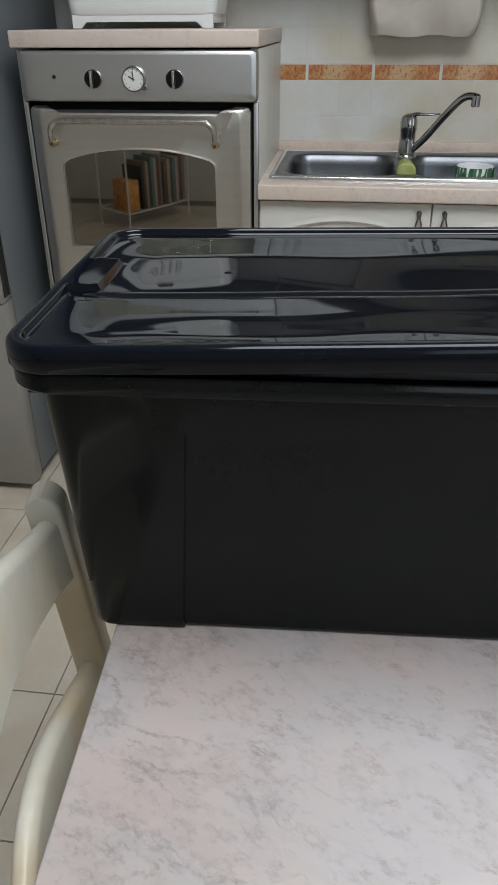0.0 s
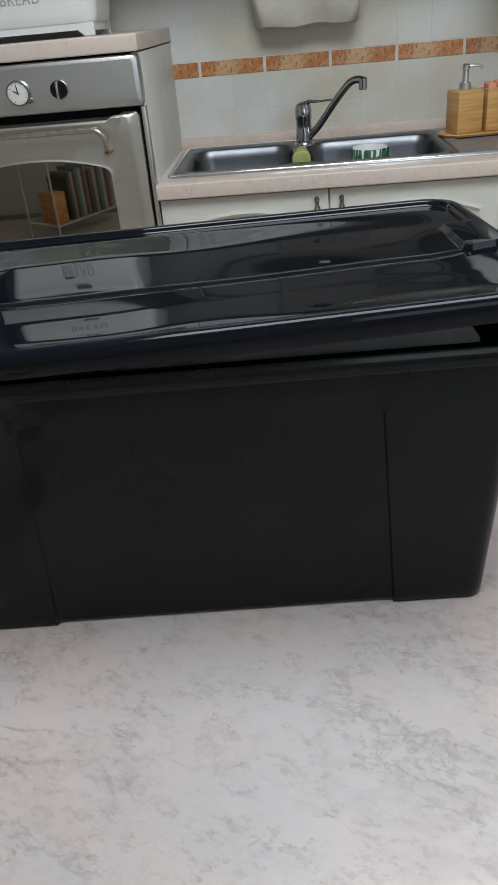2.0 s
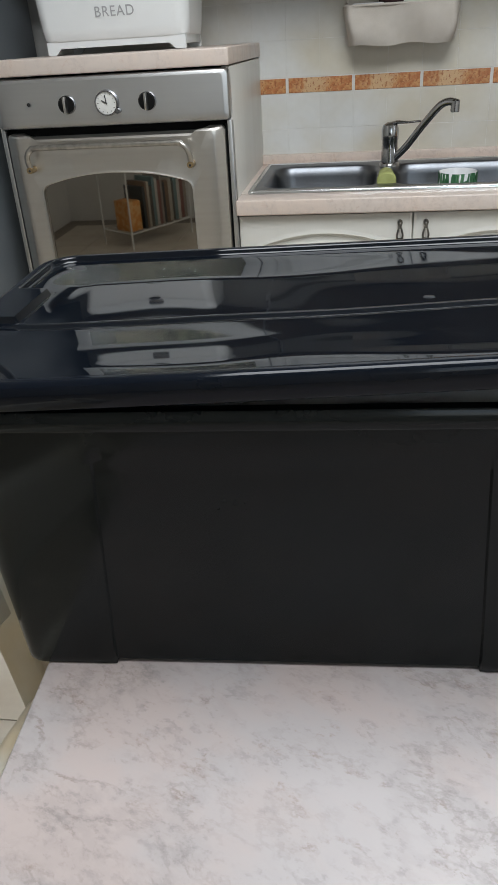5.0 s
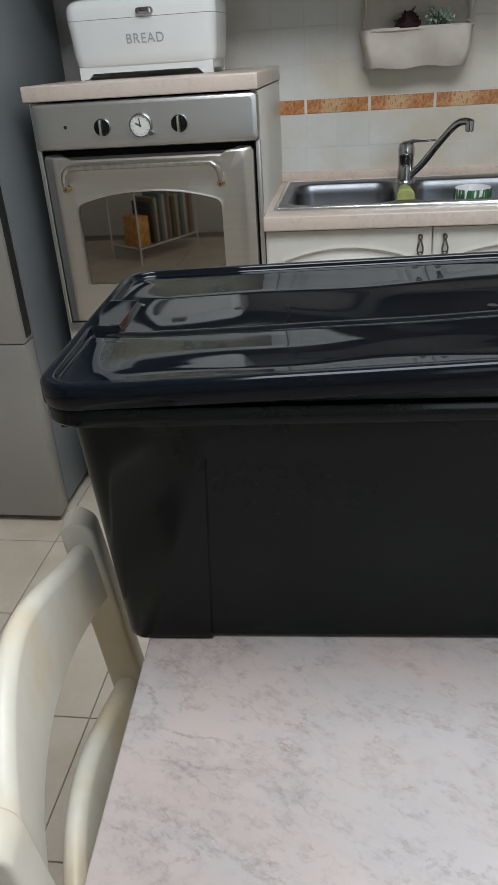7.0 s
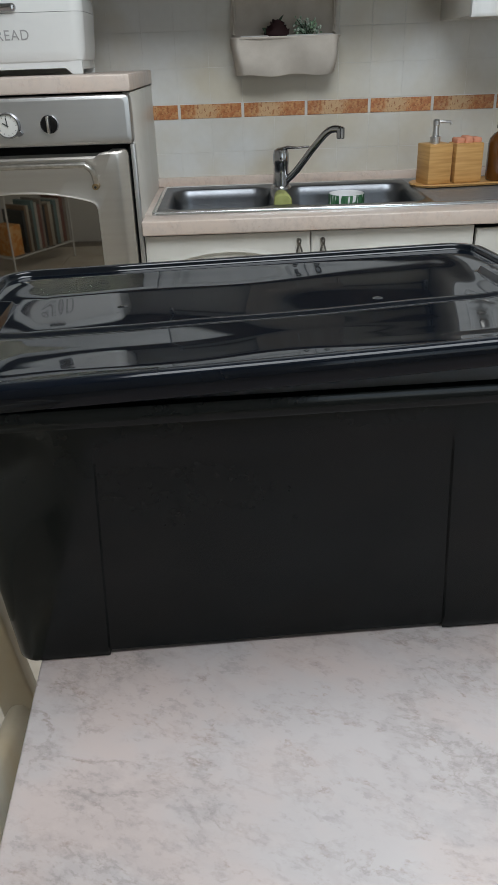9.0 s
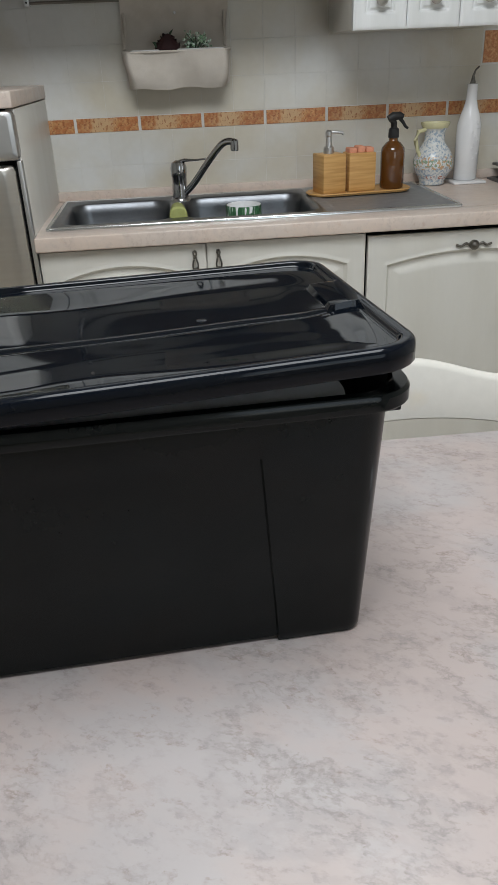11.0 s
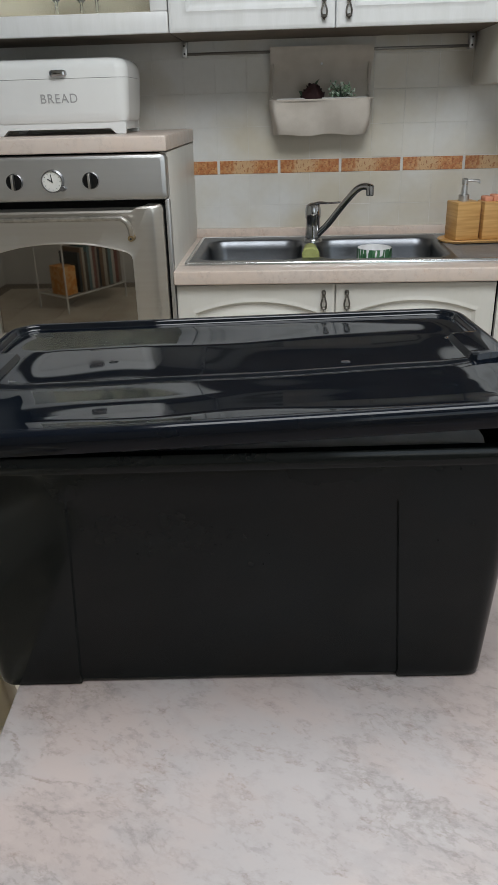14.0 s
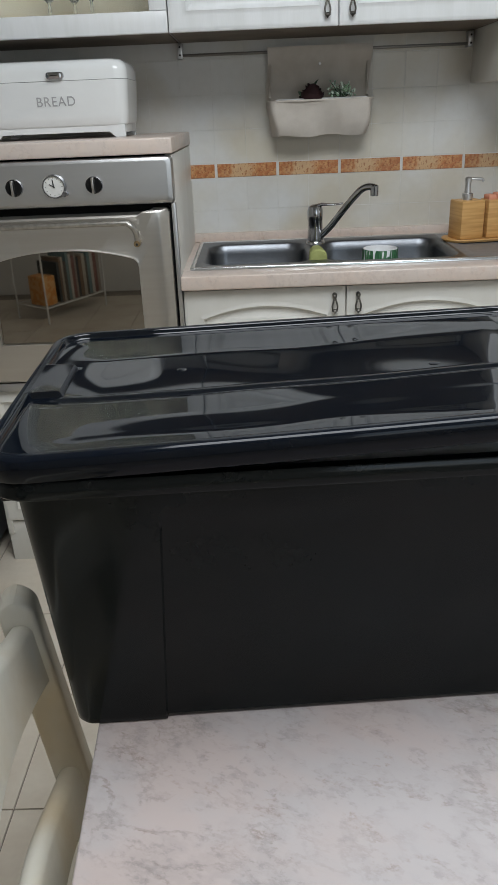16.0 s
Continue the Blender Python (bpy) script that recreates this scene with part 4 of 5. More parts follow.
for bx, by in ((2.045, 2.60), (2.345, 2.60), (2.045, 2.84), (2.345, 2.84)):
    part("burner", lathe(((0.05, 0), (0.05, 0.012), (0.036, 0.014), (0.036, 0.022), (0.01, 0.024)), (bx, by, CT + 0.0076), 24), M_RUBBER, hob)
for gx in (2.045, 2.345):
    gb = box(gx - 0.11, gx + 0.11, 2.715, 2.725, CT + 0.030, CT + 0.040, 0.002)
    for dx in (-0.105, 0.0, 0.105):
        box(gx + dx - 0.005, gx + dx + 0.005, 2.51, 2.93, CT + 0.030, CT + 0.040, 0.002, bm=gb)
        for yy in (2.515, 2.925):
            box(gx + dx - 0.005, gx + dx + 0.005, yy - 0.005, yy + 0.005, CT + 0.005, CT + 0.031, 0.001, bm=gb)
    part("grate", gb, M_RUBBER, hob)
single("hob_cover", box(1.925, 2.47, 2.57, 2.975, CT + 0.043, CT + 0.051, 0.003), M_PLATE, "thin dark cover plate laid on the hob", "cover")

# ---- upper cabinets ----
UZ, UY = 1.491, 2.672
uc = thing("wall_cabinet", (0.905, 2.84, UZ), "white wall cabinet with two panelled doors", "cabinet", "wall cabinets")
part("body", box(0.459, 1.358, 2.694, 3.004, UZ + 0.003, 2.15, 0.001), M_WHITECAB, uc)
for x0, x1, hx in ((0.460, 0.910, 0.881), (0.914, 1.358, 0.947)):
    d = part("door", field(x0, x1, UZ, 2.15, UY, 0.02, arch_door(x0, x1, UZ, 2.15, 0.055, 0.03), 0.006), M_WHITECAB, uc)
    h = part("handle", disc_y(hx, 1.556, UY - 0.012, UY, 0.0065, 14), M_PEWTER, d, "pewter drop handle")
    fork_drop(hx, UY - 0.010, 1.560, 0.050, h)
# thin sheet that makes the cabinet's underside dark brown
part("bottom_panel", box(0.460, 1.357, 2.695, 3.000, UZ + 0.0004, UZ + 0.0029, 0), M_UNDER, uc, "dark brown underside", smooth=False)
gc = thing("glass_cabinet", (0.16, 2.84, UZ), "white wall cabinet with a glazed door", "cabinet", "wall cabinets")
bm = box(-0.142, 0.456, 2.694, 3.004, UZ + 0.003, UZ + 0.021, 0.001)
box(-0.142, 0.456, 2.694, 3.004, 2.13, 2.15, 0.001, bm=bm)
box(-0.142, -0.124, 2.694, 3.004, UZ + 0.021, 2.13, 0.001, bm=bm)
box(0.438, 0.456, 2.694, 3.004, UZ + 0.021, 2.13, 0.001, bm=bm)
part("body", bm, M_WHITECAB, gc)
# the same dark brown sheet below the glazed cabinet
part("bottom_panel", box(-0.141, 0.455, 2.695, 3.000, UZ + 0.0004, UZ + 0.0029, 0), M_UNDER, gc, "dark brown underside", smooth=False)
part("back_panel", box(-0.124, 0.438, 2.985, 2.995, UZ + 0.021, 2.13, 0), M_WARMWOOD, gc, "warm beige back panel", smooth=False)
part("liner", box(-0.123, 0.437, 2.70, 2.984, UZ + 0.0212, UZ + 0.024, 0), M_WARMWOOD, gc, smooth=False)
bm = box(-0.142, 0.457, UY, UY + 0.02, UZ, UZ + 0.052, 0.003)
box(-0.142, 0.457, UY, UY + 0.02, 2.10, 2.15, 0.003, bm=bm)
box(-0.142, -0.095, UY, UY + 0.02, UZ + 0.0525, 2.0995, 0.003, bm=bm)
box(0.410, 0.457, UY, UY + 0.02, UZ + 0.0525, 2.0995, 0.003, bm=bm)
dg = part("door_frame", bm, M_WHITECAB, gc)
p = part("pane", box(-0.094, 0.409, UY + 0.008, UY + 0.011, UZ + 0.053, 2.099, 0), M_PANE, dg, "clear glass pane", smooth=False)
p.visible_shadow = False
for gx, gy in ((0.12, 2.80), (0.185, 2.83), (0.24, 2.79)):
    single("wine_glass", lathe(((0.030, 0.0), (0.028, 0.002), (0.006, 0.006), (0.004, 0.070), (0.020, 0.085), (0.032, 0.120), (0.028, 0.170), (0.0265, 0.170), (0.030, 0.120), (0.018, 0.088), (0.001, 0.082)), (gx, gy, UZ + 0.0245), 20), M_PANE, "clear stemmed glass in the glazed cabinet", "glass", "glasses in the cabinet", auto=60)

rc = thing("drawer_cabinet", (1.585, 2.84, 1.343), "white wall cabinet with a row of small drawers", "cabinet", "wall cabinets")
part("body", box(1.362, 1.808, 2.694, 3.004, 1.346, 2.15, 0.001), M_CREAM, rc)
part("upper_door", field(1.362, 1.808, 1.494, 2.15, UY, 0.02, arch_door(1.362, 1.808, 1.494, 2.15, 0.055, 0.03), 0.007), M_WHITECAB, rc)
for k in range(3):
    x0 = 1.362 + k * 0.149
    x1, xc = x0 + 0.147, x0 + 0.0735

    def drawer_relief(x, z, x0=x0, x1=x1, xc=xc):
        d = min(0.040 - abs(x - xc), z - 1.384)
        top = 1.460 - 0.026 * min(1.0, abs(x - xc) / 0.040) ** 2.4
        d = min(d, top - z)
        e = min(x - x0, x1 - x, z - 1.343, 1.489 - z)
        return -0.0075 * smooth01(-0.002, 0.0025, d) + 0.0065 * smooth01(0.006, 0.013, d) - 0.003 * (1 - smooth01(0, 0.006, e))
    d = part("drawer", field(x0, x1, 1.343, 1.489, UY, 0.02, drawer_relief, 0.004), M_WHITECAB, rc)
    kb = part("knob", lathe(((0.006, 0.0), (0.006, 0.008), (0.013, 0.012), (0.0165, 0.019), (0.013, 0.026), (0.004, 0.029)), (0, 0, 0), 20), M_KNOBSILVER, d, "round silver knob")
    kb.matrix_basis = pose(xc, UY + 0.001, 1.413, 90, 0, 0)

# rail below the wall cabinet with the canvas organiser
rl = thing("hanging_rail", (0.90, 2.985, 1.455), "steel rail fixed under the wall cabinet", "rail")
part("bar", box(0.462, 1.345, 2.974, 2.982, 1.451, 1.459, 0.002), M_RAIL, rl)
for rx in (0.452, 1.337):
    b = part("bracket", box(rx, rx + 0.016, 2.968, 3.004, 1.446, 1.489, 0.002), M_STEEL, rl)
    for zz in (1.456, 1.478):
        part("screw", disc_y(rx + 0.008, zz, 2.9655, 2.969, 0.003, 10), M_RUBBER, b)

og = thing("canvas_organiser", (0.89, 2.96, 1.21), "beige canvas pocket organiser hanging from the rail", "organiser", shift=(-0.007, 0, 0))


bm = bmesh.new()
rows_ = []
for k in range(25):
    f = k / 24
    z = 1.222 + (1.468 - 1.222) * f
    rows_.append([(0.732 + 0.320 * i / 30 + 0.003 * math.sin(9 * f + i * 0.2), 2.990 - 0.004 * math.sin(i * 0.5) * (1 - f) - 0.020 * smooth01(0.72, 0.96, f), z) for i in range(31)])
loft(rows_, bm=bm, closed=False)
bk = part("back_sheet", bm, M_CLOTH, og)
bk.modifiers.new("thick", "SOLIDIFY").thickness = 0.003
# deep front pocket: a sagging trough, open on top
bm = bmesh.new()
rows_ = []
for k in range(23):
    f = k / 22
    z = 1.215 + 0.100 * f
    w0, w1 = 0.730 + 0.012 * (1 - f) ** 2, 1.058 - 0.020 * (1 - f) ** 2
    sag = 0.006 * math.sin(f * 3.0)
    lp = []
    n = 46
    for i in range(n + 1):
        s = i / n
        x = w0 + (w1 - w0) * s
        out = min(1, min(s, 1 - s) / 0.07)
        depth = 0.088 + 0.018 * f + 0.005 * math.sin(7 * s + 3 * f) - 0.012 * (1 - f) ** 3
        y = 2.988 - depth * (1 - (1 - out) ** 2) ** 0.5
        zz = z + (1 - f) * 0.003 * math.sin(s * 13.0) + f * (0.001 * math.cos(s * 6.0))
        lp.append((x + 0.003 * math.sin(s * 20 + f * 5), y, zz))
    rows_.append(lp)
loft(rows_, bm=bm, closed=False)
pk = part("pocket", bm, M_CLOTH, og, "sagging canvas pocket", auto=70)
pk.modifiers.new("thick", "SOLIDIFY").thickness = 0.003
part("pocket_base", box(0.756, 1.030, 2.915, 2.985, 1.2225, 1.2290, 0.003), M_CLOTH, og)
part("hem", tube([(0.731, 2.975, 1.3160), (0.736, 2.915, 1.3155), (0.756, 2.886, 1.3150), (0.90, 2.8825, 1.3148), (1.034, 2.886, 1.3150), (1.052, 2.915, 1.3155), (1.056, 2.975, 1.3160)], 0.0034, 8), M_CLOTH, og)
for sx in (0.742, 1.043):
    part("side_strap", tube([(sx, 2.985, 1.44), (sx, 2.978, 1.37), (sx - 0.004, 2.955, 1.325)], 0.0045, 6), M_CLOTH, og)
part("stud", disc_y(0.895, 1.418, 2.9760, 2.987, 0.004, 12), M_PORC, og)
part("lining", box(0.752, 1.036, 2.897, 2.984, 1.294, 1.3215, 0.009, 3), M_COTTON, og, "white wadding")

rs = thing("artificial_rose", (0.86, 2.93, 1.3035), "dark red artificial rose in the canvas pocket", "flower")
bm = bmesh.new()
for k in range(16):
    a, rr, zz = k * 2.4, 0.007 + 0.0019 * k, 0.052 - 0.0022 * k
    ctr = Vector((0.860 + rr * math.cos(a), 2.93 + rr * math.sin(a), 1.3035 + zz))
    pl = []
    for i in range(7):
        row2 = []
        for j in range(7):
            s, t = (i - 3) / 3, j / 6
            ang = a + s * 0.9
            row2.append((0.860 + (rr + 0.006 * t) * math.cos(ang), 2.93 + (rr + 0.006 * t) * math.sin(ang), 1.3035 + zz - 0.025 + 0.036 * t * (1 - 0.25 * s * s)))
        pl.append(row2)
    loft(pl, bm=bm, closed=False)
part("petals", bm, M_ROSE, rs, auto=80)
part("stem", tube([(0.860, 2.93, 1.303), (0.860, 2.93, 1.34)], 0.003, 8), M_STEM, rs)
for a, ln in ((2.7, 0.050), (3.6, 0.045), (1.2, 0.055)):
    bm = bmesh.new()
    L = [(0.860 + ln * f * math.cos(a) - 0.010 * math.sin(math.pi * f) * math.sin(a), 2.93 - 0.01 * f, 1.318 + ln * f * abs(math.sin(a)) * 1.1 - 0.010 * math.sin(math.pi * f)) for f in (i / 8 for i in range(9))]
    R = [(p0[0], p0[1] - 0.001, p0[2] + 0.018 * math.sin(math.pi * i / 8)) for i, p0 in enumerate(L)]
    loft([L, R], bm=bm, closed=False)
    part("leaf", bm, M_STEM, rs)
pl_ = thing("artificial_sprig", (0.948, 2.93, 1.3035), "bunch of tiny pale green artificial flowers", "plant")
random.seed(4)
for k in range(14):
    a = radians(360 * k / 14 + random.uniform(-15, 15))
    rr, hh = random.uniform(0.006, 0.036), random.uniform(0.022, 0.056)
    tip = Vector((0.948 + rr * 1.25 * math.cos(a), 2.925 + rr * math.sin(a) * 0.9, 1.3035 + hh))
    part("stem", tube([(0.948, 2.925, 1.303), (0.948 + rr * 0.5 * math.cos(a), 2.925 + rr * 0.4 * math.sin(a), 1.3035 + hh * 0.6), tip], 0.0011, 5), M_STEM, pl_)
    bm = bmesh.new()
    for q in range(9):
        c = tip + Vector((random.uniform(-0.011, 0.011), random.uniform(-0.009, 0.009), random.uniform(-0.012, 0.008)))
        bmesh.ops.create_icosphere(bm, subdivisions=1, radius=random.uniform(0.0026, 0.0050), matrix=Matrix.Translation(c))
    part("blossom", bm, M_SPRIG, pl_)

# ---- table ----
tb = thing("table", (1.1, 1.0, 0), "kitchen table with pink marbled laminate top", "table")
bm = box(0.0, 1.330, 0.560, 1.417, 0.722, 0.750, 0.003, 3)
for v in bm.verts:
    v.co.x += 0.476 + (1.417 - v.co.y) * 0.060  # the ends are a little out of square
part("tabletop", bm, M_TABLE, tb)
part("apron", box(0.60, 1.76, 0.62, 0.64, 0.63, 0.7215, 0.002), M_CHAIR, tb)
part("apron", box(0.60, 1.76, 1.320, 1.340, 0.63, 0.7215, 0.002), M_CHAIR, tb)
part("apron", box(0.580, 0.599, 0.66, 1.30, 0.63, 0.7215, 0.002), M_CHAIR, tb)
part("apron", box(1.761, 1.780, 0.66, 1.30, 0.63, 0.7215, 0.002), M_CHAIR, tb)
for lx in (0.600, 1.760):
    for ly in (0.640, 1.320):
        part("leg", loft([rrect(lx - s, lx + s, ly - s, ly + s, 0.006, z, 3) for z, s in ((0.0, 0.018), (0.6, 0.026), (0.7212, 0.028))], True, True), M_CHAIR, tb)

single("small_dish", lathe(((0.016, 0.0), (0.019, 0.002), (0.027, 0.007), (0.031, 0.013), (0.0295, 0.0135), (0.025, 0.008), (0.010, 0.004)), (1.250, 1.022, 0.7502), 28), M_PORC,
       "small white glazed dish on the table", "dish", auto=60)

# ---- storage box ----
BOXM = pose(0.7355, 0.9935, 0.7505, 0, 0, 3.2)
sbx = thing("storage_box", None, "large black plastic storage box on the table", "storage box", m=BOXM)
VC = 0.165


def body_loop(hu, hv, r, z, n=64, edge=0.15):
    """A rounded rectangle walked with many points along each side."""
    pts = []
    for cx, cy, a0 in ((hu - r, hv - r, 0), (-hu + r, hv - r, 90), (-hu + r, -hv + r, 180), (hu - r, -hv + r, 270)):
        arc = [(cx + r * math.cos(radians(a0 + 90 * k / 10)), cy + r * math.sin(radians(a0 + 90 * k / 10))) for k in range(11)]
        pts += arc
        nx_ = {0: (-hu + r, hv), 90: (-hu, -hv + r), 180: (hu - r, -hv), 270: (hu, hv - r)}[a0]
        last = arc[-1]
        if a0 in (0, 180):
            s, e = math.copysign(1, last[0]), edge
            stops = [(s * (hu - r), s * (e + 0.0009), 13), (s * (e - 0.0009), -s * (e - 0.0009), 36), (-s * (e + 0.0009), -s * (hu - r), 14)]
            row3 = [a + (b - a) * k / (m - 1) for a, b, m in stops for k in range(m)][1:-1]
            pts += [(x, last[1]) for x in row3]
        else:
            pts += [(last[0] + (nx_[0] - last[0]) * k / n, last[1] + (nx_[1] - last[1]) * k / n) for k in range(1, n)]
    return [(p[0], VC + p[1], z) for p in pts]


loops = []
levels = [0.0, 0.004, 0.010, 0.02, 0.04, 0.07, 0.10, 0.13, 0.16, 0.19, 0.205, 0.212, 0.216, 0.219, 0.222, 0.226, 0.232, 0.240, 0.250, 0.2590]
for z in levels:
    f = z / 0.2590
    hu, hv = 0.2545 + 0.0225 * f, 0.1690 + 0.0070 * f
    lp = []
    edge = 0.1665 - 0.013 * z / 0.22
    for x, y, zz in body_loop(hu, hv, 0.016 + 0.018 * f, z, edge=edge):
        inner = 1.0 if abs(x) < edge else 0.0
        low = (1 - 0.35 * smooth01(0.008, 0.045, z)) * (1 - smooth01(0.208, 0.240, z))
        if abs(y - VC) > hv - 0.001:
            y -= math.copysign(0.0040 * inner * low, y - VC)
            zz = max(zz, 0.0045 * inner)
        if z == 0.0:
            x, y = x * 0.992, VC + (y - VC) * 0.990
        lp.append((x, y, zz))
    loops.append(lp)
ru, rv = 0.2950, 0.1885
for hu, hv, z in ((0.2800, 0.1785, 0.2595), (0.2830, 0.1810, 0.2580), (ru - 0.001, rv - 0.001, 0.2575), (ru, rv, 0.2592), (ru, rv, 0.2700), (ru - 0.002, rv - 0.002, 0.2735), (0.2825, 0.1780, 0.2740), (0.2795, 0.1755, 0.2715),
                   (0.270, 0.1700, 0.240), (0.249, 0.1615, 0.012)):
    loops.append(body_loop(hu, hv, 0.042, z))
part("body", loft(loops, cap1=True), M_BLACKM, sbx, "black satin plastic tub with corner feet", auto=32)
part("underside", loft([body_loop(0.240, 0.158, 0.03, 0.0055), body_loop(0.240, 0.158, 0.03, 0.009)], True, True), M_BLACKM, sbx)
for su in (-1, 1):
    bm = loft([rrect(su * 0.284 - 0.0085, su * 0.284 + 0.0085, 0.085, 0.245, 0.006, z, 4) for z in (0.238, 0.2555)], True, True)
    part("grip_lip", bm, M_BLACKM, sbx)
    for vv in (0.035, 0.27):
        part("catch", box(su * 0.2845 - 0.009, su * 0.2845 + 0.010, vv - 0.010, vv + 0.014, 0.234, 0.2572, 0.002), M_BLACKM, sbx)

# guessed contents: a pale block added almost to the rim to lighten the lid's gap
bm = loft([[(x, y + 0.165, z) for x, y, _ in rrect(-0.243 + g, 0.243 - g, -0.150 + g, 0.150 - g, 0.02, 0, 5)] for g, z in ((0.008, 0.0125), (0.002, 0.03), (0.0, 0.250), (0.002, 0.258), (0.007, 0.2625), (0.04, 0.2640))], True, True)
gap_fill = thing("gap_fill_block", None, "pale grey block added as guessed contents of the black storage box", "blanket", m=BOXM.copy())
part("fill_block", bm, M_GAPFILL, gap_fill, auto=60)

# lid: narrow rim, sunken and slightly warped panel, raised tabs at the short ends; its front corner sits up
LU, LV0, LV1 = 0.2970, -0.0270, 0.3620
INSET = 0.0425
PU, PV0, PV1 = LU - INSET, LV0 + INSET, LV1 - INSET


def lid_height(u, v, d):
    s, t = min(1.0, max(0.0, (u + LU) / (2 * LU))), min(1.0, max(0.0, (v - LV0) / (LV1 - LV0)))
    z = 0.2965 + 0.022 * s ** 1.25 * (1 - t) ** 1.1 - 0.004 * t + 0.0085 * s * t
    drop = smooth01(0.012, 0.0165, d)
    a = abs(u)
    tab = smooth01(PU - 0.0035, PU - 0.0005, a)
    tab *= smooth01(0.1335, 0.1352, v) * (1 - smooth01(0.226, 0.234, v))
    h = -0.0062 * drop * (1 - tab)
    inside = smooth01(0.02, 0.06, d)
    calm = 1 - 0.55 * smooth01(-0.04, 0.14, u)
    h += inside * calm * (0.0014 * math.sin(6.5 * u + 2.2) * math.cos(10.0 * v - 0.4) + 0.0005 * math.sin(15 * u - 14 * v + 0.8) + 0.0003 * math.sin(31 * u + 22 * v))
    # the panel sinks from its front rim, lies lowest towards the back and climbs to the back rim
    sink_ = 0.0036 * smooth01(-0.014, 0.080, v) + 0.0014 * smooth01(0.125, 0.268, v)
    sink_ += 0.0020 * smooth01(-0.08, 0.12, u) * smooth01(0.05, 0.135, v) * (1 - smooth01(0.135, 0.24, v))
    h -= sink_ * (1 - smooth01(0.258, 0.343, v)) * smooth01(0.018, 0.080, LU - abs(u)) * (1 - 0.35 * smooth01(-0.06, 0.20, u))
    c = (v - 0.1345 - 0.010 * math.sin(3 * u)) / 0.0028
    h += inside * (0.0011 * math.exp(-c * c) - 0.0010 * math.exp(-(c + 2.4) ** 2) - 0.0008 * smooth01(0.5, -0.5, c) if abs(c) < 8 else (-0.0008 if c < 0 else 0.0) * inside)
    return z + h


NU, NV = 150, 150
bm = bmesh.new()
grid = [[bm.verts.new((-PU + 2 * PU * i / NU, PV0 + (PV1 - PV0) * j / NV, 0)) for j in range(NV + 1)] for i in range(NU + 1)]
for row2 in grid:
    for vtx in row2:
        u, v = vtx.co.x, vtx.co.y
        d = min(LU - abs(u), v - LV0, LV1 - v)
        vtx.co.z = lid_height(u, v, d)
for i in range(NU):
    for j in range(NV):
        bm.faces.new((grid[i][j], grid[i + 1][j], grid[i + 1][j + 1], grid[i][j + 1]))
ring = []
ring += [(-PU + 2 * PU * i / NU, PV0, 0, -1) for i in range(NU + 1)]
ring += [(PU, PV0, math.sin(radians(a)), -math.cos(radians(a))) for a in (15, 30, 45, 60, 75)]
ring += [(PU, PV0 + (PV1 - PV0) * j / NV, 1, 0) for j in range(NV + 1)]
ring += [(PU, PV1, math.cos(radians(a)), math.sin(radians(a))) for a in (15, 30, 45, 60, 75)]
ring += [(PU - 2 * PU * i / NU, PV1, 0, 1) for i in range(NU + 1)]
ring += [(-PU, PV1, -math.sin(radians(a)), math.cos(radians(a))) for a in (15, 30, 45, 60, 75)]
ring += [(-PU, PV1 - (PV1 - PV0) * j / NV, -1, 0) for j in range(NV + 1)]
ring += [(-PU, PV0, -math.cos(radians(a)), -math.sin(radians(a))) for a in (15, 30, 45, 60, 75)]
lid_loops = []
for out in (0.0, 0.005, 0.010, 0.015, 0.020, 0.0235, 0.0250, 0.0260, 0.0270, 0.0280, 0.0290, 0.0300, 0.0315, 0.0345, 0.0375):
    lid_loops.append([(x + dx * out, y + dy * out, lid_height(x + dx * out, y + dy * out, INSET - out)) for x, y, dx, dy in ring])
for out, dz in ((0.0400, -0.0012), (0.0417, -0.0036), (0.0425, -0.007), (0.0425, -0.0205), (0.0410, -0.022), (0.0390, -0.020), (0.0380, -0.008)):
    lid_loops.append([(x + dx * out, y + dy * out, lid_height(x + dx * out, y + dy * out, 0) + dz) for x, y, dx, dy in ring])
lid_loops.append([(x, y, lid_height(x, y, INSET) - 0.004 - 0.003) for x, y, dx, dy in ring])
loft(lid_loops, bm=bm)
under = [[bm.verts.new((g.co.x, g.co.y, g.co.z - 0.0068)) for g in row2[::6]] for row2 in grid[::6]]
for i in range(len(under) - 1):
    for j in range(len(under[0]) - 1):
        bm.faces.new((under[i][j], under[i][j + 1], under[i + 1][j + 1], under[i + 1][j]))
bm.verts.ensure_lookup_table()
for f in bm.faces:
    p = f.calc_center_median()
    if min(LU - abs(p.x), p.y - LV0, LV1 - p.y) < 0.0125:
        f.material_index = 1
lid = part("lid", bm, M_BLACK, sbx, "glossy black lid, one corner not snapped shut", auto=50)
lid.data.materials.append(M_LIDRIM)
for u, v in ((0.124, 0.160), (-0.137, 0.205)):
    z = lid_height(u, v, 0.1)
    part("mould_mark", lathe(((0.006, -0.0006), (0.0055, 0.0004), (0.003, 0.0009)), (u, v, z), 16), M_BLACK, lid)

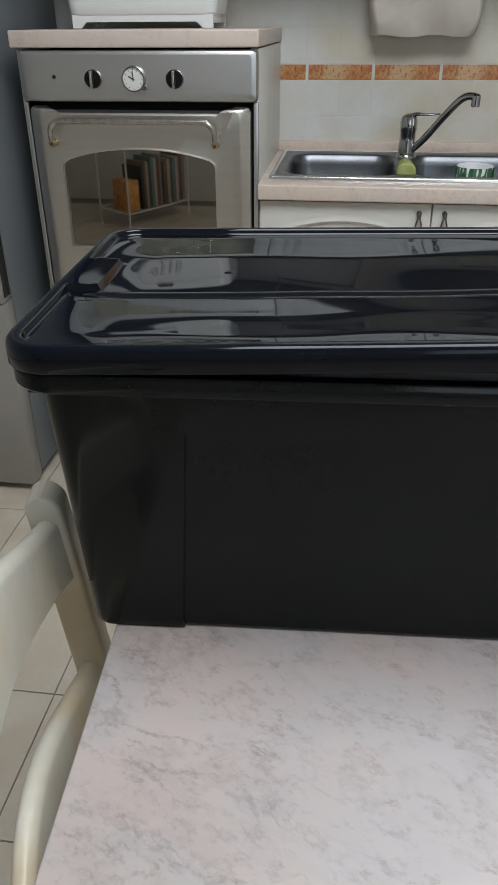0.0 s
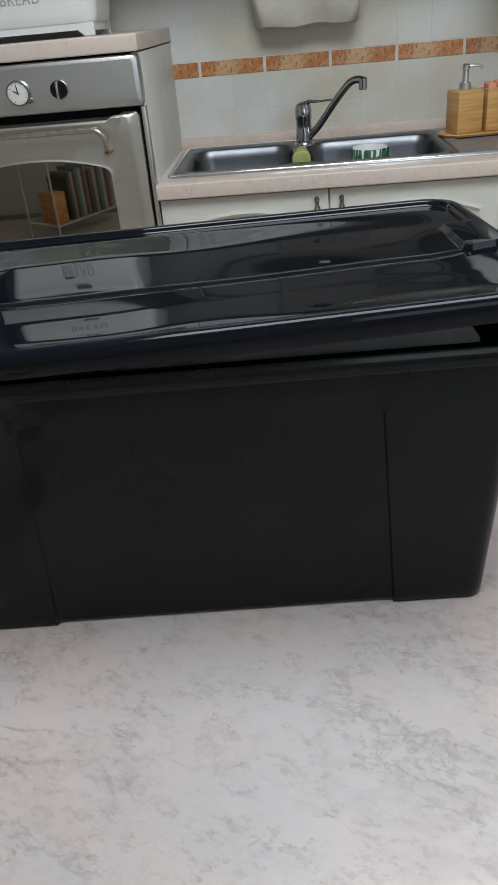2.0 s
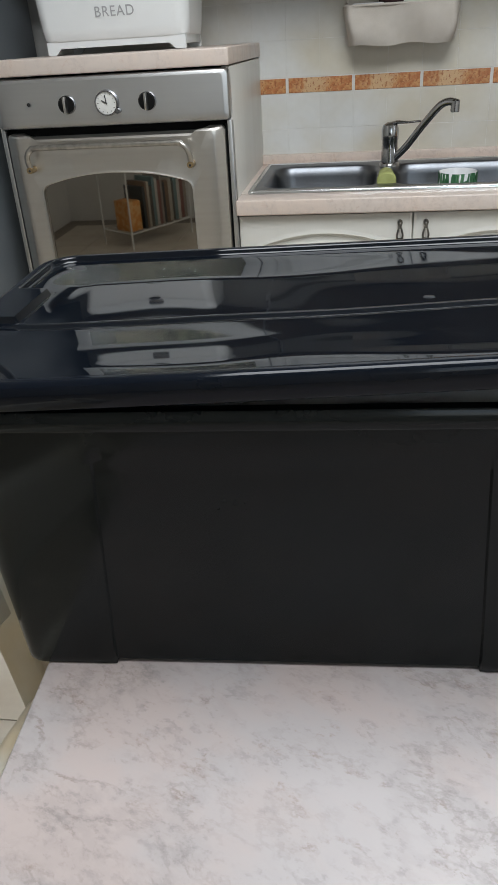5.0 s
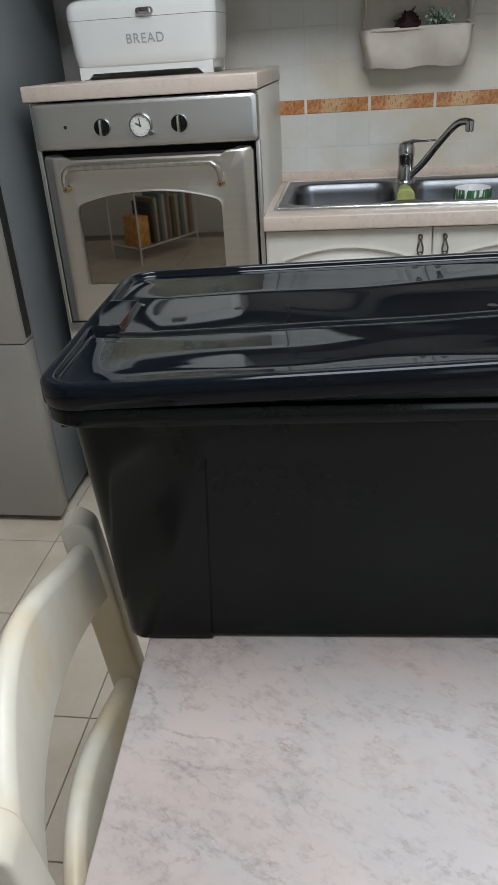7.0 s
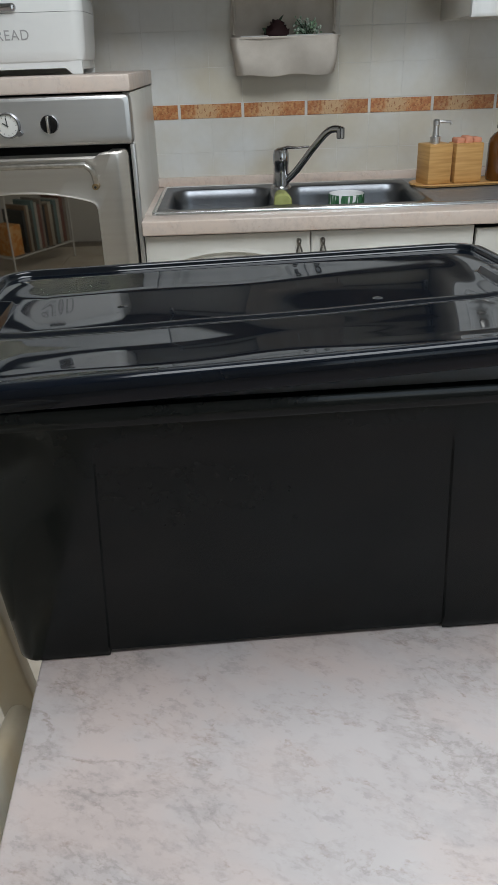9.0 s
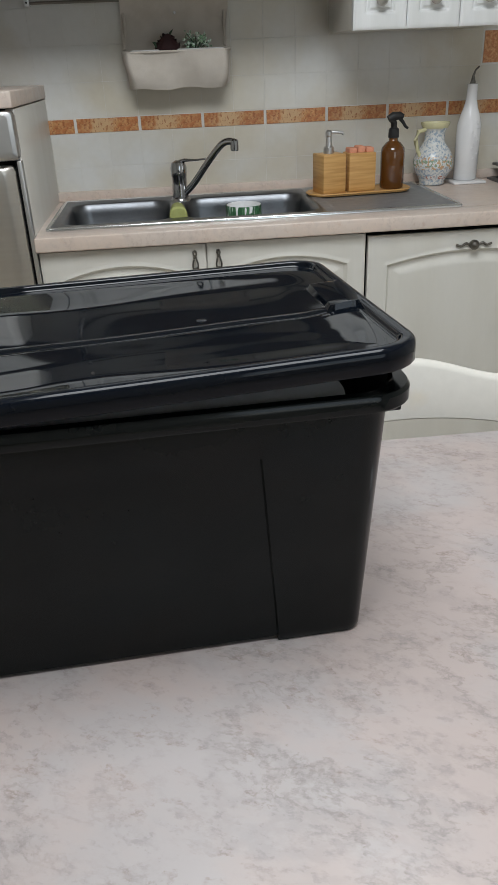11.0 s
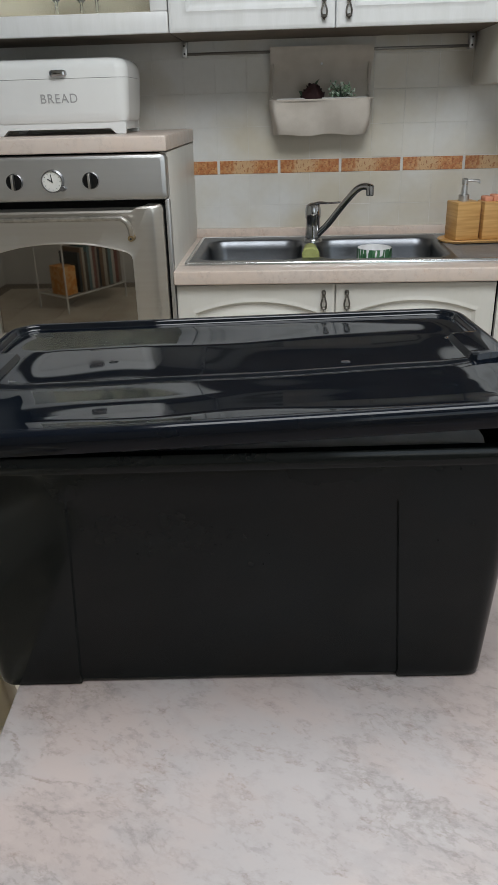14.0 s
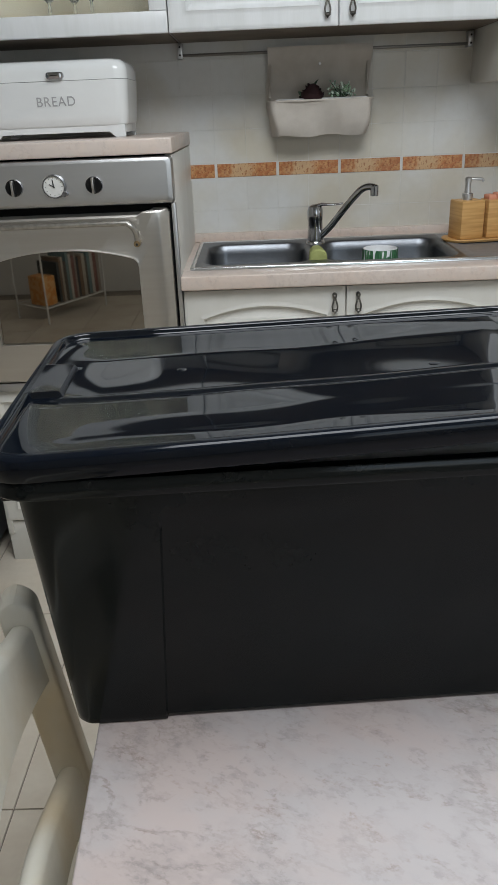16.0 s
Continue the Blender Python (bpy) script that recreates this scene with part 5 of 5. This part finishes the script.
# ---- chairs ----
def make_chair(m, paint, label):
    """Back along local x at y = 0, the seat towards -y."""
    ch = thing("dining_chair", None, label, "chair", "chairs round the table", m=m)
    rake = lambda z: 0.11 * (z - 0.62)
    for px in (-0.182, 0.182):
        prof = [(0.0, 0.0, 0.018), (0.30, -0.02, 0.020), (0.44, rake(0.44), 0.020), (0.60, rake(0.60), 0.0195), (0.70, rake(0.70), 0.019), (0.80, rake(0.80), 0.0185)]
        prof += [(0.837 + 0.0182 * math.sin(a), rake(0.837) + 0.003 * math.sin(a), max(0.003, 0.0182 * math.cos(a))) for a in (radians(9 * k) for k in range(11))]
        loops = [rrect(px - 0.018, px + 0.018, y - s, y + s, min(0.005, s * 0.9), z, 3) for z, y, s in prof]
        part("back_post", loft(loops, True, True), paint, ch)
    for z0, z1, crown in ((0.752, 0.829, 0.029), (0.566, 0.632, 0.018)):
        n = 26
        lps = []
        for k in range(n + 1):
            s = -1 + 2 * k / n
            x, bow = 0.166 * s, 0.026 * (1 - s * s)
            top = z1 + crown * (0.5 + 0.5 * math.cos(math.pi * s)) ** 1.0
            bot = z0 + 0.008 * (1 - s * s)
            t = 0.0115
            sec = ((-t, bot + 0.003), (-t + 0.003, bot), (t - 0.003, bot), (t, bot + 0.003), (t, top - 0.010), (t * 0.86, top - 0.0055), (t * 0.5, top - 0.0015), (0, top), (-t * 0.5, top - 0.0015), (-t * 0.86, top - 0.0055), (-t, top - 0.010))
            lps.append([(x, bow + dy + rake(zz), zz) for dy, zz in sec])
        part("back_rail", loft(lps, True, True), paint, ch, auto=40)
    part("seat", loft([rrect(-0.20 + g, 0.20 - g, -0.41 + g, -0.015 - g, 0.03, z, 5) for g, z in ((0.004, 0.430), (0.0, 0.434), (0.0, 0.448), (0.006, 0.454))], True, True), paint, ch)
    for px in (-0.17, 0.17):
        part("front_leg", loft([rrect(px - s, px + s, -0.375 - s, -0.375 + s, 0.005, z, 3) for z, s in ((0, 0.015), (0.4295, 0.020))], True, True), paint, ch)
        part("side_stretcher", tube([(px, -0.357, 0.18), (px, -0.028, 0.18)], 0.010, 8), paint, ch)
    part("front_stretcher", tube([(-0.154, -0.375, 0.24), (0.154, -0.375, 0.24)], 0.010, 8), paint, ch)
    return ch


make_chair(pose(1.171, 1.426, 0, 0, 0, 0), M_CHAIR, "white painted wooden ladder-back chair behind the table")
make_chair(pose(0.4735, 0.8735, 0, 0, 0, 100), M_CHAIROLD, "yellowed white wooden ladder-back chair with worn paint")

# ---- rack with books by the far wall, seen in the oven glass ----
rk = thing("wire_rack", (-0.78, -0.75, 0), "low white wire rack by the wall", "rack")
PA, PB, PC = Vector((-0.779, -0.60, 0)), Vector((-0.476, -1.12, 0)), Vector((-1.045, -0.80, 0))
PD = PB + PC - PA
for q in (PA, PB, PC, PD):
    part("post", tube([q, q + Vector((0, 0, 0.72))], 0.0065, 8), M_WIRE, rk)
for z in (0.11, 0.58):
    for a, b in ((PA, PB), (PB, PD), (PD, PC), (PC, PA)):
        part("edge_wire", tube([a + Vector((0, 0, z)), b + Vector((0, 0, z))], 0.005, 6), M_WIRE, rk)
    for k in range(1, 8):
        part("shelf_wire", tube([PA.lerp(PB, k / 8) + Vector((0, 0, z)), PC.lerp(PD, k / 8) + Vector((0, 0, z))], 0.003, 6), M_WIRE, rk)
along, across = (PB - PA).normalized(), (PC - PA).normalized()
hues = ((0.05, 0.055, 0.055), (0.20, 0.13, 0.08), (0.42, 0.39, 0.33), (0.10, 0.08, 0.06), (0.16, 0.24, 0.24), (0.50, 0.47, 0.42), (0.22, 0.10, 0.08), (0.30, 0.27, 0.23))
random.seed(7)
pos = 0.15
for k in range(17):
    w, hgt, dp = random.uniform(0.018, 0.036), random.uniform(0.27, 0.345), random.uniform(0.17, 0.21)
    if pos + w > 0.60:
        break
    m = Matrix((( along.x, across.x, 0, 0), (along.y, across.y, 0, 0), (0, 0, 1, 0), (0, 0, 0, 1)))
    bm = box(0, w, 0.0, dp, 0, hgt, 0.002)
    c = hues[k % 8]
    mb = mat("book_cover", c, 0.5, 0, bump=0.05)
    bk_ = single("book", bm, mb, "upright hardback book on the wire rack", "book", "books on the rack")
    p0 = PA + along * (pos + w / 2) + across * (0.02 + dp / 2)
    bk_.matrix_basis = Matrix.Translation((p0.x, p0.y, 0.1155)) @ m
    pos += w + 0.002
ca = single("carton", box(0, 0.10, 0.0, 0.16, 0, 0.20, 0.003), M_ORANGE, "orange printed carton on the wire rack", "carton")
p0 = PA + along * 0.075 + across * 0.11
ca.matrix_basis = Matrix.Translation((p0.x, p0.y, 0.1155)) @ Matrix(((along.x, across.x, 0, 0), (along.y, across.y, 0, 0), (0, 0, 1, 0), (0, 0, 0, 1)))

# ---- tiles ----
wall = bpy.data.objects["wall_back"]
wall_inv = Matrix.Translation(-wall.location)
floor_inv = Matrix.Translation(-floor.location)


def tile_mesh(name, w, h, t, material, upright):
    bm = box(-w / 2, w / 2, -h / 2, h / 2, -t, 0, 0) if not upright else box(-w / 2, w / 2, 0, t, -h / 2, h / 2, 0)
    front = [e for e in bm.edges if all((abs(v.co.z) < 1e-6 if not upright else abs(v.co.y) < 1e-6) for v in e.verts)]
    bmesh.ops.bevel(bm, geom=front, offset=0.0004, segments=1, affect="EDGES")
    me = bpy.data.meshes.new(name)
    bm.to_mesh(me)
    bm.free()
    me.materials.append(material)
    return me


P = 0.1010
small = tile_mesh("wall_tile", P - 0.0009, P - 0.0009, 0.007, M_TILE, True)
low = tile_mesh("wall_tile", P - 0.0009, 0.0755, 0.007, M_TILE, True)
border = tile_mesh("border_tile", 2 * P - 0.009, 0.041, 0.0085, M_BORDERP, True)
deco = tile_mesh("deco_tile", P - 0.010, P - 0.010, 0.0075, M_BORDER, True)
random.seed(11)


def lay(name, me, x, z, y=3.0):
    o = new(name, me)
    o.parent, o.matrix_parent_inverse = wall, wall_inv
    o.matrix_basis = Matrix.Translation((x, y + random.uniform(0, 0.0006), z)) @ pose(0, 0, 0, random.uniform(-0.06, 0.06), 0, random.uniform(-0.06, 0.06))


for c in range(-7, 20):
    x = 0.550 + P * (c + 0.5)
    if x > 0.45:
        lay("wall_tile", small, x, 1.0955 - P / 2)
        lay("wall_tile", low, x, 1.0955 - P - 0.0385)
    for r in range(4):
        z = 1.1405 + P * (r + 0.5)
        if abs(x - 1.920) < 0.04 and r == 1:
            lay("deco_tile", deco, x, z, 2.9995)
        else:
            lay("wall_tile", small, x, z)
    if c % 2 == 0:
        lay("border_tile", border, x + P / 2, 1.1178, 2.9985)

FP = 0.3255
ft = tile_mesh("floor_tile", FP - 0.0035, FP - 0.0035, 0.006, M_FLOOR, False)
for i in range(-4, 10):
    for j in range(-12, 4):
        x, y = -0.190 + FP * (i + 0.5), 2.156 + FP * (j - 0.5)
        if y + FP / 2 > 3.1 or y - FP / 2 < -1.62:
            continue
        o = new("floor_tile", ft)
        o.parent, o.matrix_parent_inverse = floor, floor_inv
        o.matrix_basis = Matrix.Translation((x, y, 0.0))
